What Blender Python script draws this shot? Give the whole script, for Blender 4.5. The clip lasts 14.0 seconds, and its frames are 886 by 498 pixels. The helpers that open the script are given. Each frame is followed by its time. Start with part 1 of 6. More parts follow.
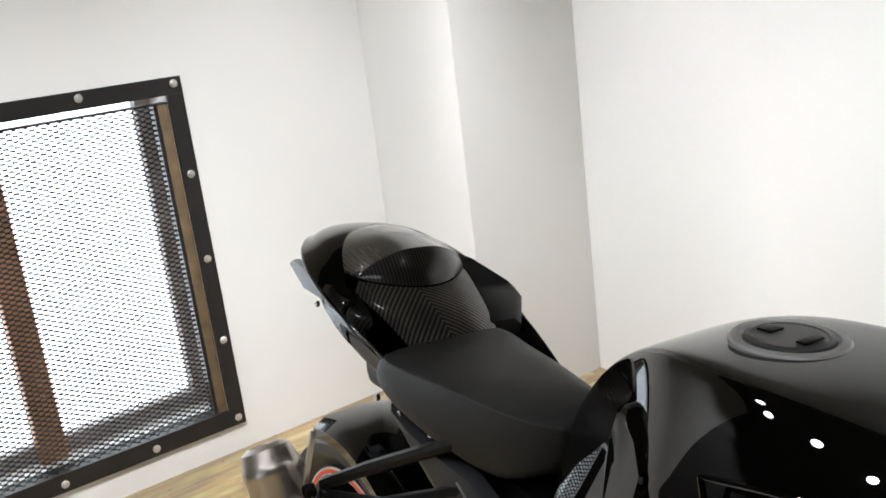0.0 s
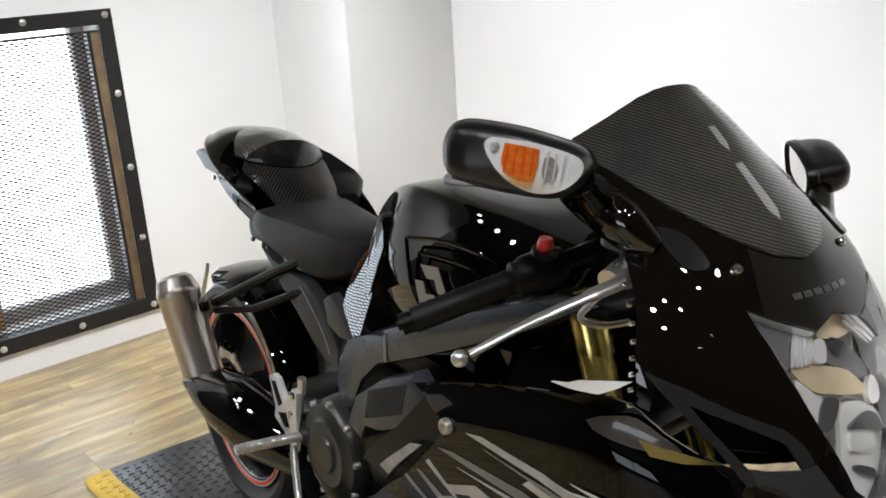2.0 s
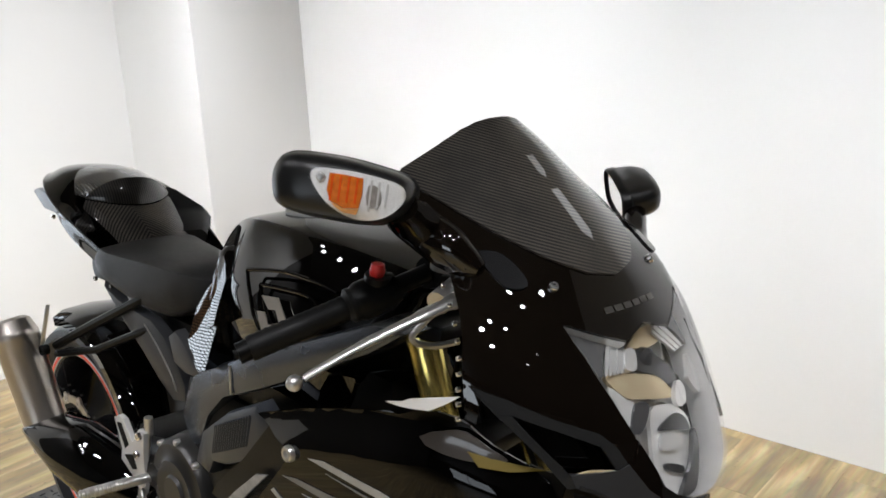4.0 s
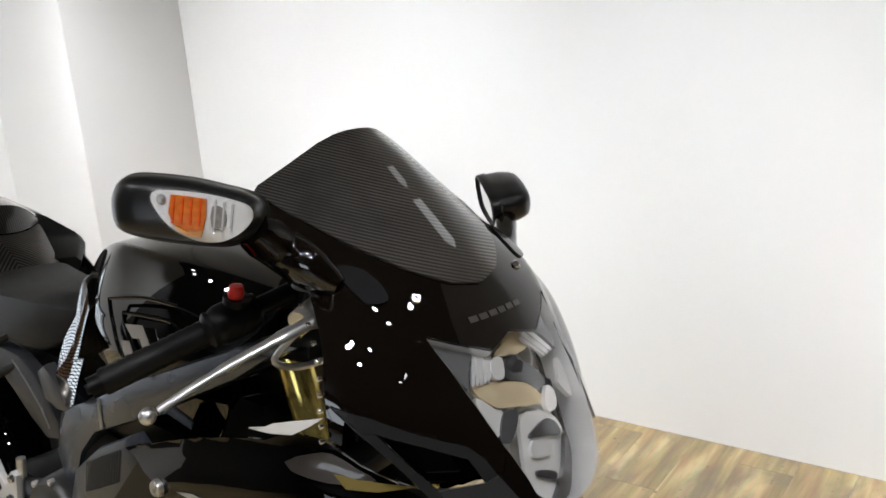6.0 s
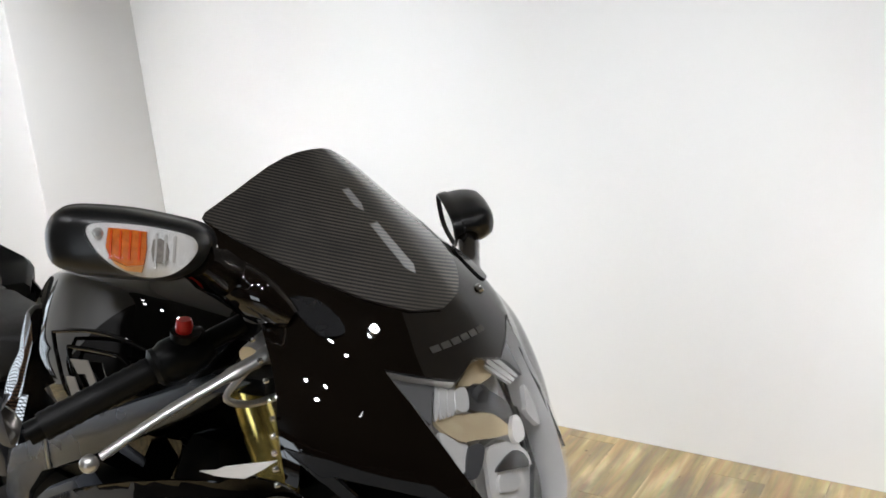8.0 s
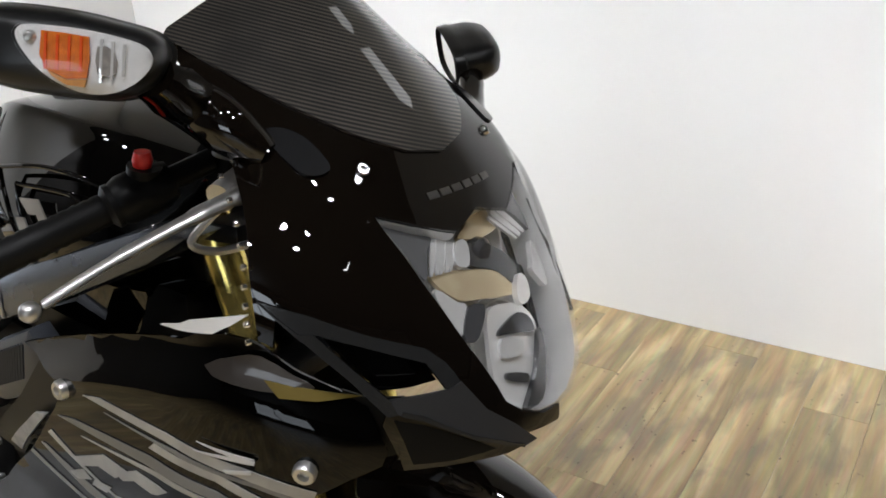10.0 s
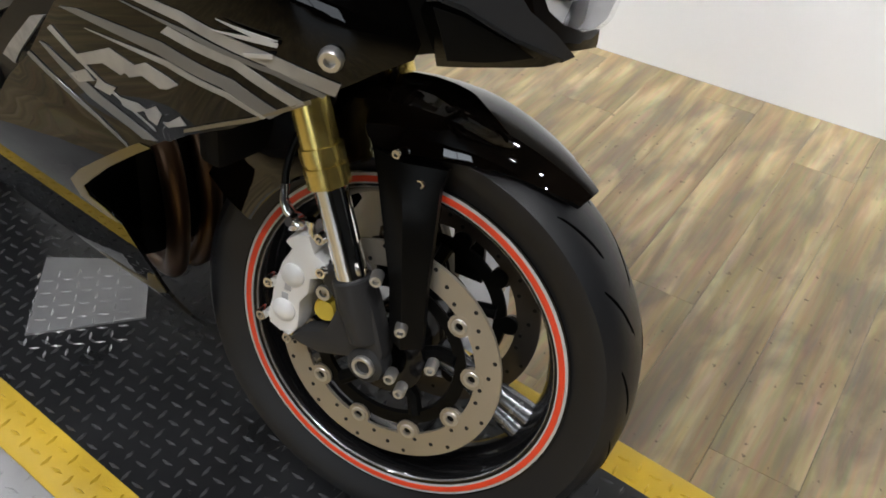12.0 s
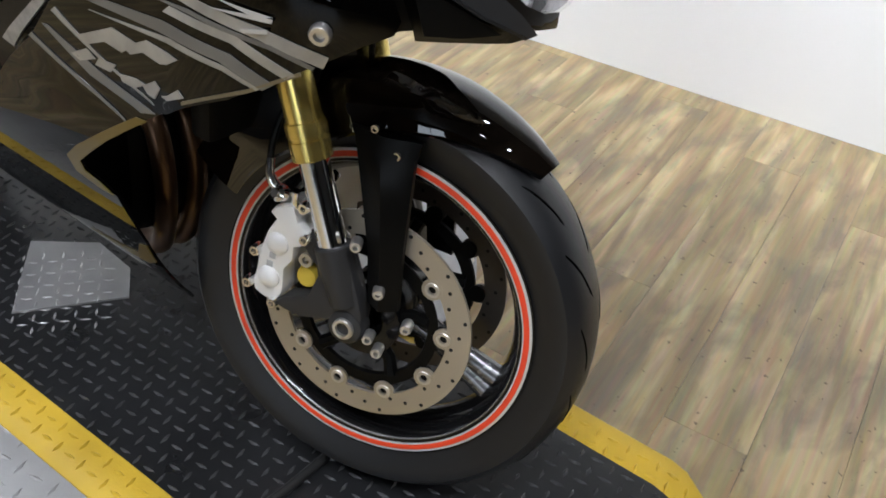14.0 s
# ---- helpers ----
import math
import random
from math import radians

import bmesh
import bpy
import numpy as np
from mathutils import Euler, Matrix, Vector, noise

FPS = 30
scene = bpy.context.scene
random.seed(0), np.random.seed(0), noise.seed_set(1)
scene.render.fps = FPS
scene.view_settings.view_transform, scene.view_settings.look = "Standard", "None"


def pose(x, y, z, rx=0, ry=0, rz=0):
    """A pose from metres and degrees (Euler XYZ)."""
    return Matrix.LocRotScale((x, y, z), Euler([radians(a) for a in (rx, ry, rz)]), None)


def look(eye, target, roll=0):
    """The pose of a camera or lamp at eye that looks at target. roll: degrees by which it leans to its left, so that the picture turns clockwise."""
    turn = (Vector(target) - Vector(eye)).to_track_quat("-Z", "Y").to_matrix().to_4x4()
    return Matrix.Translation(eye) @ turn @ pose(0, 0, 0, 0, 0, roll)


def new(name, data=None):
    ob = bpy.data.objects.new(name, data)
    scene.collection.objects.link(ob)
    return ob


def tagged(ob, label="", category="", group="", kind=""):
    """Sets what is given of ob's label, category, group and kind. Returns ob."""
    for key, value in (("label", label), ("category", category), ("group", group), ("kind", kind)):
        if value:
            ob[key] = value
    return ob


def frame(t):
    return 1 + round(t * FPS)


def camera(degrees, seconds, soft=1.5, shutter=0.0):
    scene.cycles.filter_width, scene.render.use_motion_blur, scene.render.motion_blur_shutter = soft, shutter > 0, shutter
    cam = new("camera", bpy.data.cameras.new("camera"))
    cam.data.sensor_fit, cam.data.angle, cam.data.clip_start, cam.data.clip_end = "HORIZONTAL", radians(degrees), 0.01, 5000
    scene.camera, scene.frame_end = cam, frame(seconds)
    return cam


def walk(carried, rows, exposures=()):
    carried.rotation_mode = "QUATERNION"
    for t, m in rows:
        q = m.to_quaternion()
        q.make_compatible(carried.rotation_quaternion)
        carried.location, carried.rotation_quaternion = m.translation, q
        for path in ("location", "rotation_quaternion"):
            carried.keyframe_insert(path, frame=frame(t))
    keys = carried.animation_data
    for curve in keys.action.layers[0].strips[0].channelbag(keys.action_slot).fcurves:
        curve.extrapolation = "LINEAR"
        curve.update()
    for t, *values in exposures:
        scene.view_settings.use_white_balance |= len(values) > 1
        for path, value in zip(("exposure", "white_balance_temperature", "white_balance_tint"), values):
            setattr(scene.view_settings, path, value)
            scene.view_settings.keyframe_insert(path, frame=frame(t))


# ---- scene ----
cam = camera(51.5, 14.0, soft=1.7)
PATH = [
    (0, (0.215, 0.487, 1.366), (1.338, 2.056, 0.838), -7.1),
    (0.5, (0.146, 0.248, 1.411), (1.199, 1.876, 0.924), -6.3),
    (1, (0.161, 0.05, 1.413), (1.156, 1.699, 0.875), -5.6),
    (1.25, (0.1285, 0.003, 1.416), (1.184, 1.607, 0.8385), -5.1),
    (1.5, (0.081, -0.034, 1.404), (1.211, 1.515, 0.833), -4.6),
    (2, (-0.05, -0.09, 1.393), (1.176, 1.356, 0.755), -3.5),
    (2.5, (-0.095, -0.112, 1.393), (1.201, 1.284, 0.781), -2.1),
    (3, (-0.091, -0.125, 1.393), (1.268, 1.215, 0.796), -2.1),
    (3.5, (-0.076, -0.135, 1.393), (1.318, 1.168, 0.793), -2.1),
    (3.7, (-0.066, -0.14, 1.393), (1.35, 1.144, 0.805), -2.3),
    (6, (0.003, -0.182, 1.389), (1.566, 0.928, 0.818), -4.1),
    (6.5, (0.011, -0.188, 1.392), (1.601, 0.89, 0.838), -4.1),
    (7, (0.014, -0.185, 1.395), (1.611, 0.888, 0.847), -4.2),
    (7.2, (0.009, -0.183, 1.397), (1.609, 0.885, 0.849), -4.4),
    (9.3, (0.138, -0.11, 1.37), (1.721, 0.903, 0.686), -3.2),
    (9.5, (0.138, -0.103, 1.357), (1.702, 0.909, 0.629), -2.6),
    (10, (0.138, -0.088, 1.327), (1.664, 0.902, 0.496), -2.8),
    (10.5, (0.133, -0.067, 1.29), (1.617, 0.901, 0.361), -1.4),
    (11, (0.12, -0.062, 1.255), (1.553, 0.864, 0.211), 1.0),
    (11.5, (0.101, -0.067, 1.22), (1.488, 0.825, 0.088), 2.2),
    (12, (0.075, -0.067, 1.173), (1.428, 0.74, -0.06), 4.2),
    (12.5, (0.035, -0.081, 1.141), (1.372, 0.67, -0.142), 5.4),
    (13, (-0.005, -0.096, 1.132), (1.34, 0.618, -0.165), 6.2),
    (13.5, (-0.031, -0.11, 1.147), (1.343, 0.588, -0.128), 7.4),
    (14, (-0.017, -0.111, 1.188), (1.388, 0.637, -0.022), 5.8),
]
walk(cam, [(t, look(eye, target, roll)) for t, eye, target, roll in PATH],
     [(0.0, 0.12, 6500, 10), (1.5, 0.16, 6450, 10), (3.5, 0.20, 6400, 10), (7.0, 0.16, 6400, 10), (9.5, 0.10, 6350, 10), (12.0, 0.10, 6400, 10), (13.0, 0.24, 6150, 10), (14.0, 0.24, 6100, 10)])

# ---- world and lamps ----
world = bpy.data.worlds.new("world")
scene.world = world
world.use_nodes = True
world.node_tree.nodes["Background"].inputs[0].default_value = (0.9, 0.95, 1.0, 1)
world.node_tree.nodes["Background"].inputs[1].default_value = 0.05


def lamp(name, kind, at, to, watts, size, colour=(1, 0.95, 0.88), spread=180.0):
    data = bpy.data.lights.new(name, "AREA")
    data.energy, data.color = watts, colour
    data.shape, data.size = kind, size[0]
    data.size_y = size[-1]
    data.spread = radians(spread)
    ob = new(name, data)
    ob.matrix_world = look(at, to)
    return ob


# ---- materials ----
def material(name):
    mat = bpy.data.materials.new(name)
    mat.use_nodes = True
    return mat, mat.node_tree.nodes, mat.node_tree.links, mat.node_tree.nodes["Principled BSDF"]


def plain(name, colour, rough=0.5, metal=0.0, coat=0.0, grain=0.0, size=400.0, bump=0.0, vary=0.15, spec=0.5, patch=9.0):
    """A surface with two scales of change in tone and roughness, and fine relief."""
    mat, nodes, links, p = material(name)
    p.inputs["Roughness"].default_value, p.inputs["Metallic"].default_value = rough, metal
    p.inputs["Coat Weight"].default_value, p.inputs["Coat Roughness"].default_value = coat, 0.03
    p.inputs["Coat IOR"].default_value = 1.42
    p.inputs["Specular IOR Level"].default_value = spec
    tc = nodes.new("ShaderNodeTexCoord")
    n1, n2 = nodes.new("ShaderNodeTexNoise"), nodes.new("ShaderNodeTexNoise")
    n1.inputs["Scale"].default_value, n2.inputs["Scale"].default_value = patch, size
    n1.inputs["Detail"].default_value = 5.0
    for n in (n1, n2):
        links.new(tc.outputs["Object"], n.inputs["Vector"])
    mix = nodes.new("ShaderNodeMix")
    mix.data_type = "RGBA"
    mix.inputs["A"].default_value = (*[c * (1 - vary) for c in colour], 1)
    mix.inputs["B"].default_value = (*[min(1, c * (1 + vary)) for c in colour], 1)
    links.new(n1.outputs["Fac"], mix.inputs["Factor"])
    links.new(mix.outputs["Result"], p.inputs["Base Color"])
    ramp = nodes.new("ShaderNodeMapRange")
    ramp.inputs["To Min"].default_value, ramp.inputs["To Max"].default_value = rough * 0.85, min(1, rough * 1.2)
    links.new(n1.outputs["Fac"], ramp.inputs["Value"])
    links.new(ramp.outputs["Result"], p.inputs["Roughness"])
    if bump:
        b = nodes.new("ShaderNodeBump")
        b.inputs["Strength"].default_value, b.inputs["Distance"].default_value = bump, 0.001
        links.new(n2.outputs["Fac"], b.inputs["Height"])
        links.new(b.outputs["Normal"], p.inputs["Normal"])
    return mat


def carbon(name, direction, scale, chevron=False, dark=0.008, light=0.06):
    """Woven carbon under clear coat: fine oblique bands, mirrored at the middle for a chevron."""
    mat, nodes, links, p = material(name)
    tc, sep = nodes.new("ShaderNodeTexCoord"), nodes.new("ShaderNodeSeparateXYZ")
    links.new(tc.outputs["Object"], sep.inputs["Vector"])
    ab = nodes.new("ShaderNodeMath")
    ab.operation = "ABSOLUTE"
    links.new(sep.outputs["Y"], ab.inputs[0])
    dot = nodes.new("ShaderNodeVectorMath")
    dot.operation = "DOT_PRODUCT"
    com = nodes.new("ShaderNodeCombineXYZ")
    links.new(sep.outputs["X"], com.inputs["X"])
    links.new((ab if chevron else sep).outputs[0 if chevron else 1], com.inputs["Y"])
    links.new(sep.outputs["Z"], com.inputs["Z"])
    links.new(com.outputs["Vector"], dot.inputs[0])
    dot.inputs[1].default_value = [c * scale for c in direction]
    sine = nodes.new("ShaderNodeMath")
    sine.operation = "SINE"
    links.new(dot.outputs["Value"], sine.inputs[0])
    rng = nodes.new("ShaderNodeMapRange")
    rng.inputs["From Min"].default_value, rng.inputs["From Max"].default_value = -0.6, 0.8
    links.new(sine.outputs["Value"], rng.inputs["Value"])
    noise_t = nodes.new("ShaderNodeTexNoise")
    noise_t.inputs["Scale"].default_value = 14
    links.new(tc.outputs["Object"], noise_t.inputs["Vector"])
    mul = nodes.new("ShaderNodeMath")
    mul.operation = "MULTIPLY"
    links.new(rng.outputs["Result"], mul.inputs[0])
    links.new(noise_t.outputs["Fac"], mul.inputs[1])
    mix = nodes.new("ShaderNodeMix")
    mix.data_type = "RGBA"
    mix.inputs["A"].default_value = (dark, dark, dark, 1)
    mix.inputs["B"].default_value = (light * 1.15, light, light * 0.84, 1)
    links.new(mul.outputs["Value"], mix.inputs["Factor"])
    links.new(mix.outputs["Result"], p.inputs["Base Color"])
    p.inputs["Roughness"].default_value = 0.35
    p.inputs["Metallic"].default_value = 0.3
    p.inputs["Coat Weight"].default_value, p.inputs["Coat Roughness"].default_value = 0.7, 0.05
    p.inputs["Coat IOR"].default_value, p.inputs["Specular IOR Level"].default_value = 1.4, 0.2
    return mat


def glass(name, colour=(0.97, 0.97, 0.97), rough=0.02):
    """A thin clear pane: see-through, with a sheen that grows towards its rim."""
    mat, nodes, links, p = material(name)
    clear, sheen, rim_, mixer, power, gain = (nodes.new("ShaderNode" + k) for k in ("BsdfTransparent", "BsdfGlossy", "LayerWeight", "MixShader", "Math", "MapRange"))
    clear.inputs["Color"].default_value = (*colour, 1)
    sheen.inputs["Roughness"].default_value, rim_.inputs["Blend"].default_value = rough, 0.5
    power.operation, power.inputs[1].default_value = "POWER", 4.0
    gain.inputs["To Min"].default_value, gain.inputs["To Max"].default_value = 0.015, 0.85
    links.new(rim_.outputs["Facing"], power.inputs[0])
    links.new(power.outputs[0], gain.inputs["Value"])
    links.new(gain.outputs["Result"], mixer.inputs[0])
    links.new(clear.outputs[0], mixer.inputs[1])
    links.new(sheen.outputs[0], mixer.inputs[2])
    links.new(mixer.outputs[0], nodes["Material Output"].inputs["Surface"])
    return mat


def glow(name, colour, strength):
    mat, nodes, links, p = material(name)
    p.inputs["Base Color"].default_value = (*colour, 1)
    p.inputs["Emission Color"].default_value = (*colour, 1)
    p.inputs["Emission Strength"].default_value = strength
    return mat


def wall_paint(name, colour):
    mat, nodes, links, p = material(name)
    tc = nodes.new("ShaderNodeTexCoord")
    n1, n2 = nodes.new("ShaderNodeTexNoise"), nodes.new("ShaderNodeTexNoise")
    n1.inputs["Scale"].default_value, n1.inputs["Detail"].default_value = 1.3, 6
    n2.inputs["Scale"].default_value, n2.inputs["Detail"].default_value = 160, 3
    for n in (n1, n2):
        links.new(tc.outputs["Object"], n.inputs["Vector"])
    mix = nodes.new("ShaderNodeMix")
    mix.data_type = "RGBA"
    mix.inputs["A"].default_value = (*[c * 0.95 for c in colour], 1)
    mix.inputs["B"].default_value = (*colour, 1)
    links.new(n1.outputs["Fac"], mix.inputs["Factor"])
    links.new(mix.outputs["Result"], p.inputs["Base Color"])
    p.inputs["Roughness"].default_value = 0.6
    b = nodes.new("ShaderNodeBump")
    b.inputs["Strength"].default_value, b.inputs["Distance"].default_value = 0.15, 0.001
    links.new(n2.outputs["Fac"], b.inputs["Height"])
    links.new(b.outputs["Normal"], p.inputs["Normal"])
    return mat


def plank_wood(name):
    """Worn limed floor boards: long grain, pale and dark streaks, knots, each board its own tone."""
    mat, nodes, links, p = material(name)
    tc, info = nodes.new("ShaderNodeTexCoord"), nodes.new("ShaderNodeObjectInfo")
    add = nodes.new("ShaderNodeVectorMath")
    add.operation = "ADD"
    mul = nodes.new("ShaderNodeVectorMath")
    mul.operation = "SCALE"
    mul.inputs["Scale"].default_value = 37.0
    com = nodes.new("ShaderNodeCombineXYZ")
    for k in "XYZ":
        links.new(info.outputs["Random"], com.inputs[k])
    links.new(com.outputs["Vector"], mul.inputs[0])
    links.new(tc.outputs["Object"], add.inputs[0])
    links.new(mul.outputs["Vector"], add.inputs[1])

    def streak(scale, sx, detail):
        m = nodes.new("ShaderNodeMapping")
        m.inputs["Scale"].default_value = (sx, 1, 1)
        links.new(add.outputs["Vector"], m.inputs["Vector"])
        n = nodes.new("ShaderNodeTexNoise")
        n.inputs["Scale"].default_value, n.inputs["Detail"].default_value = scale, detail
        n.inputs["Distortion"].default_value = 0.4
        links.new(m.outputs["Vector"], n.inputs["Vector"])
        return n
    broad, fine, blot = streak(20, 0.11, 9), streak(95, 0.07, 5), streak(12, 0.42, 9)
    ramp = nodes.new("ShaderNodeValToRGB")
    ramp.color_ramp.elements[0].position, ramp.color_ramp.elements[0].color = 0.30, (0.235, 0.172, 0.09, 1)
    ramp.color_ramp.elements[1].position, ramp.color_ramp.elements[1].color = 0.64, (0.55, 0.43, 0.235, 1)
    mid = ramp.color_ramp.elements.new(0.5)
    mid.color = (0.385, 0.285, 0.142, 1)
    links.new(broad.outputs["Fac"], ramp.inputs["Fac"])
    grey = nodes.new("ShaderNodeMix")
    grey.data_type = "RGBA"
    grey.inputs["B"].default_value = (0.19, 0.155, 0.105, 1)
    links.new(ramp.outputs["Color"], grey.inputs["A"])
    r2 = nodes.new("ShaderNodeMapRange")
    r2.inputs["From Min"].default_value, r2.inputs["From Max"].default_value = 0.46, 0.64
    r2.inputs["To Max"].default_value = 0.72
    links.new(blot.outputs["Fac"], r2.inputs["Value"])
    links.new(r2.outputs["Result"], grey.inputs["Factor"])
    fin = nodes.new("ShaderNodeMix")
    fin.data_type, fin.blend_type = "RGBA", "MULTIPLY"
    fin.inputs["Factor"].default_value = 0.45
    links.new(grey.outputs["Result"], fin.inputs["A"])
    links.new(fine.outputs["Color"], fin.inputs["B"])
    speck = nodes.new("ShaderNodeTexNoise")
    speck.inputs["Scale"].default_value, speck.inputs["Detail"].default_value = 55, 3
    links.new(add.outputs["Vector"], speck.inputs["Vector"])
    r4 = nodes.new("ShaderNodeMapRange")
    r4.inputs["From Min"].default_value, r4.inputs["From Max"].default_value = 0.68, 0.73
    r4.inputs["To Max"].default_value = 0.75
    links.new(speck.outputs["Fac"], r4.inputs["Value"])
    dirt = nodes.new("ShaderNodeMix")
    dirt.data_type = "RGBA"
    dirt.inputs["B"].default_value = (0.07, 0.05, 0.03, 1)
    links.new(r4.outputs["Result"], dirt.inputs["Factor"])
    links.new(fin.outputs["Result"], dirt.inputs["A"])
    hsv = nodes.new("ShaderNodeHueSaturation")
    r3 = nodes.new("ShaderNodeMapRange")
    r3.inputs["To Min"].default_value, r3.inputs["To Max"].default_value = 1.04, 1.2
    links.new(info.outputs["Random"], r3.inputs["Value"])
    links.new(r3.outputs["Result"], hsv.inputs["Value"])
    links.new(dirt.outputs["Result"], hsv.inputs["Color"])
    links.new(hsv.outputs["Color"], p.inputs["Base Color"])
    p.inputs["Roughness"].default_value = 0.34
    b = nodes.new("ShaderNodeBump")
    b.inputs["Strength"].default_value, b.inputs["Distance"].default_value = 0.25, 0.001
    links.new(fine.outputs["Fac"], b.inputs["Height"])
    links.new(b.outputs["Normal"], p.inputs["Normal"])
    return mat


GLOSS = plain("gloss_black_paint", (0.0010, 0.0009, 0.0008), 0.3, 0, 1.0, vary=0.3, spec=0.0)
GLOSS.node_tree.nodes["Principled BSDF"].inputs["Coat IOR"].default_value = 1.68
GLOSS.node_tree.nodes["Principled BSDF"].inputs["Coat Roughness"].default_value = 0.015
NOSE = plain("gloss_black_lacquer", (0.0052, 0.0036, 0.0025), 0.3, 0, 1.0, vary=0.3, spec=0.0)
NOSE.node_tree.nodes["Principled BSDF"].inputs["Coat IOR"].default_value = 1.68
NOSE.node_tree.nodes["Principled BSDF"].inputs["Coat Roughness"].default_value = 0.015
SATIN = plain("satin_black_plastic", (0.003, 0.003, 0.003), 0.36, bump=0.12, size=900, spec=0.16)
DARK = plain("dark_engine_metal", (0.002, 0.002, 0.002), 0.45, 0.0, bump=0.2, spec=0.12)
GREYPL = plain("grey_plastic", (0.018, 0.018, 0.018), 0.2, 0, 0.6, vary=0.3, spec=0.5)
COVERPL = plain("satin_cover_plastic", (0.045, 0.050, 0.060), 0.3, 0.4, spec=0.5)
PODPL = plain("mirror_pod_plastic", (0.010, 0.010, 0.010), 0.3, bump=0.08, size=900, spec=0.5)
DARKPL = plain("dark_grey_plastic", (0.026, 0.026, 0.027), 0.4, bump=0.15, size=900, spec=0.35)
BELLY = plain("black_fairing_paint", (0.0010, 0.0009, 0.0008), 0.3, 0, 1.0, vary=0.4, spec=0.0)
BELLY.node_tree.nodes["Principled BSDF"].inputs["Coat Roughness"].default_value = 0.02
BELLY.node_tree.nodes["Principled BSDF"].inputs["Coat IOR"].default_value = 1.37
SPAR = plain("frame_metal", (0.115, 0.128, 0.155), 0.26, 0.85)
VINYL = plain("seat_vinyl", (0.012, 0.0115, 0.011), 0.42, bump=0.6, size=1500, spec=0.4)
RUBBER = plain("tyre_rubber", (0.013, 0.0135, 0.015), 0.38, bump=0.3, size=700, spec=0.38)
RED = plain("red_tape", (0.85, 0.07, 0.02), 0.4)
SILVERTAPE = plain("silver_tape", (0.62, 0.62, 0.62), 0.35, 0.3)
CHROME = plain("polished_metal", (0.86, 0.86, 0.86), 0.10, 1.0)
ALLOY = plain("satin_alloy", (0.62, 0.61, 0.59), 0.32, 0.9, bump=0.15)
TITAN = plain("brushed_muffler_metal", (0.54, 0.495, 0.45), 0.33, 0.92, bump=0.15)
BRONZE = plain("heat_tinted_pipe", (0.11, 0.062, 0.035), 0.35, 0.8, bump=0.2, vary=0.4)
GOLD = plain("gold_anodised_metal", (0.95, 0.72, 0.22), 0.22, 0.75)
DISC = plain("brake_disc_steel", (0.46, 0.42, 0.35), 0.38, 0.75, bump=0.2)
RIMBLACK = plain("wheel_black_paint", (0.006, 0.006, 0.0065), 0.25, 0, 0.6, spec=0.1)
REDBUTTON = plain("red_plastic", (0.75, 0.02, 0.015), 0.3)
ORANGE = plain("orange_lens", (0.92, 0.17, 0.015), 0.25, vary=0.6, patch=150)
DECAL = plain("silver_decal", (0.36, 0.355, 0.34), 0.3, 0.2, 0.8, vary=0.5, patch=25.0)
DECALDARK = plain("grey_decal", (0.17, 0.17, 0.17), 0.35, 0.2, 0.5, vary=0.6)
MARKGREY = plain("dull_grey_mark", (0.07, 0.066, 0.06), 0.35, 0.2, 0.5, vary=0.3)
GOLDDECAL = plain("gold_decal", (0.13, 0.09, 0.01), 0.3, 0.3, 0.6)
DEEPORANGE = plain("deep_orange_lens", (0.80, 0.09, 0.008), 0.2, vary=0.3, patch=150)
PALEORANGE = plain("pale_orange_lens", (0.95, 0.42, 0.15), 0.25, vary=0.3, patch=150)
WHITEPL = plain("white_sticker", (0.80, 0.78, 0.76), 0.4)
CARBON_TAIL = carbon("carbon_chevron", (-0.62, 0.70, 0.30), 900, True, 0.010, 0.16)
CARBON_FACE = carbon("carbon_weave_face", (0.1, 1.0, 0.1), 1300, False, 0.012, 0.06)
CARBON_TOP = carbon("carbon_weave_top", (0.1, 1.0, 0.1), 1100, False, 0.03, 0.07)
CARBON_SCREEN = carbon("carbon_weave_screen", (0.10, 0.28, 1.0), 1800, False, 0.024, 0.19)
for top_ in (CARBON_TOP, CARBON_SCREEN):
    top_.node_tree.nodes["Principled BSDF"].inputs["Coat Weight"].default_value = 1.0
    top_.node_tree.nodes["Principled BSDF"].inputs["Coat IOR"].default_value = 1.85
    top_.node_tree.nodes["Principled BSDF"].inputs["Coat Roughness"].default_value = 0.02
CARBON_TOP.node_tree.nodes["Principled BSDF"].inputs["Coat IOR"].default_value = 2.2
LENS = glass("clear_lens")
MIRROR = plain("mirror_glass", (0.9, 0.9, 0.9), 0.02, 1.0, vary=0.01)
WALL = wall_paint("white_wall_paint", (0.80, 0.80, 0.79))
CEIL = wall_paint("dark_ceiling_paint", (0.05, 0.048, 0.046))
STEEL = plain("black_steel_frame", (0.018, 0.017, 0.017), 0.4, 0.3, bump=0.3)
TRIMWOOD = plain("old_window_wood", (0.13, 0.088, 0.046), 0.6, vary=0.8, bump=0.5, size=60, patch=16.0)
POSTWOOD = plain("brown_window_post", (0.52, 0.27, 0.13), 0.5, vary=0.3, bump=0.3, size=60)
FLOORWOOD = plank_wood("limed_floor_board")
# Same rubber as the mat, lightened: the lugs' sheen is in the colour.
LUGSHEEN = plain("lug_rubber_painted_sheen", (0.060, 0.061, 0.063), 0.25, bump=0.15, size=500, spec=0.6, vary=0.6, patch=30.0)
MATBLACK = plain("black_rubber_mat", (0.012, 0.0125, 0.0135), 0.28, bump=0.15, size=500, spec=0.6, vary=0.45)
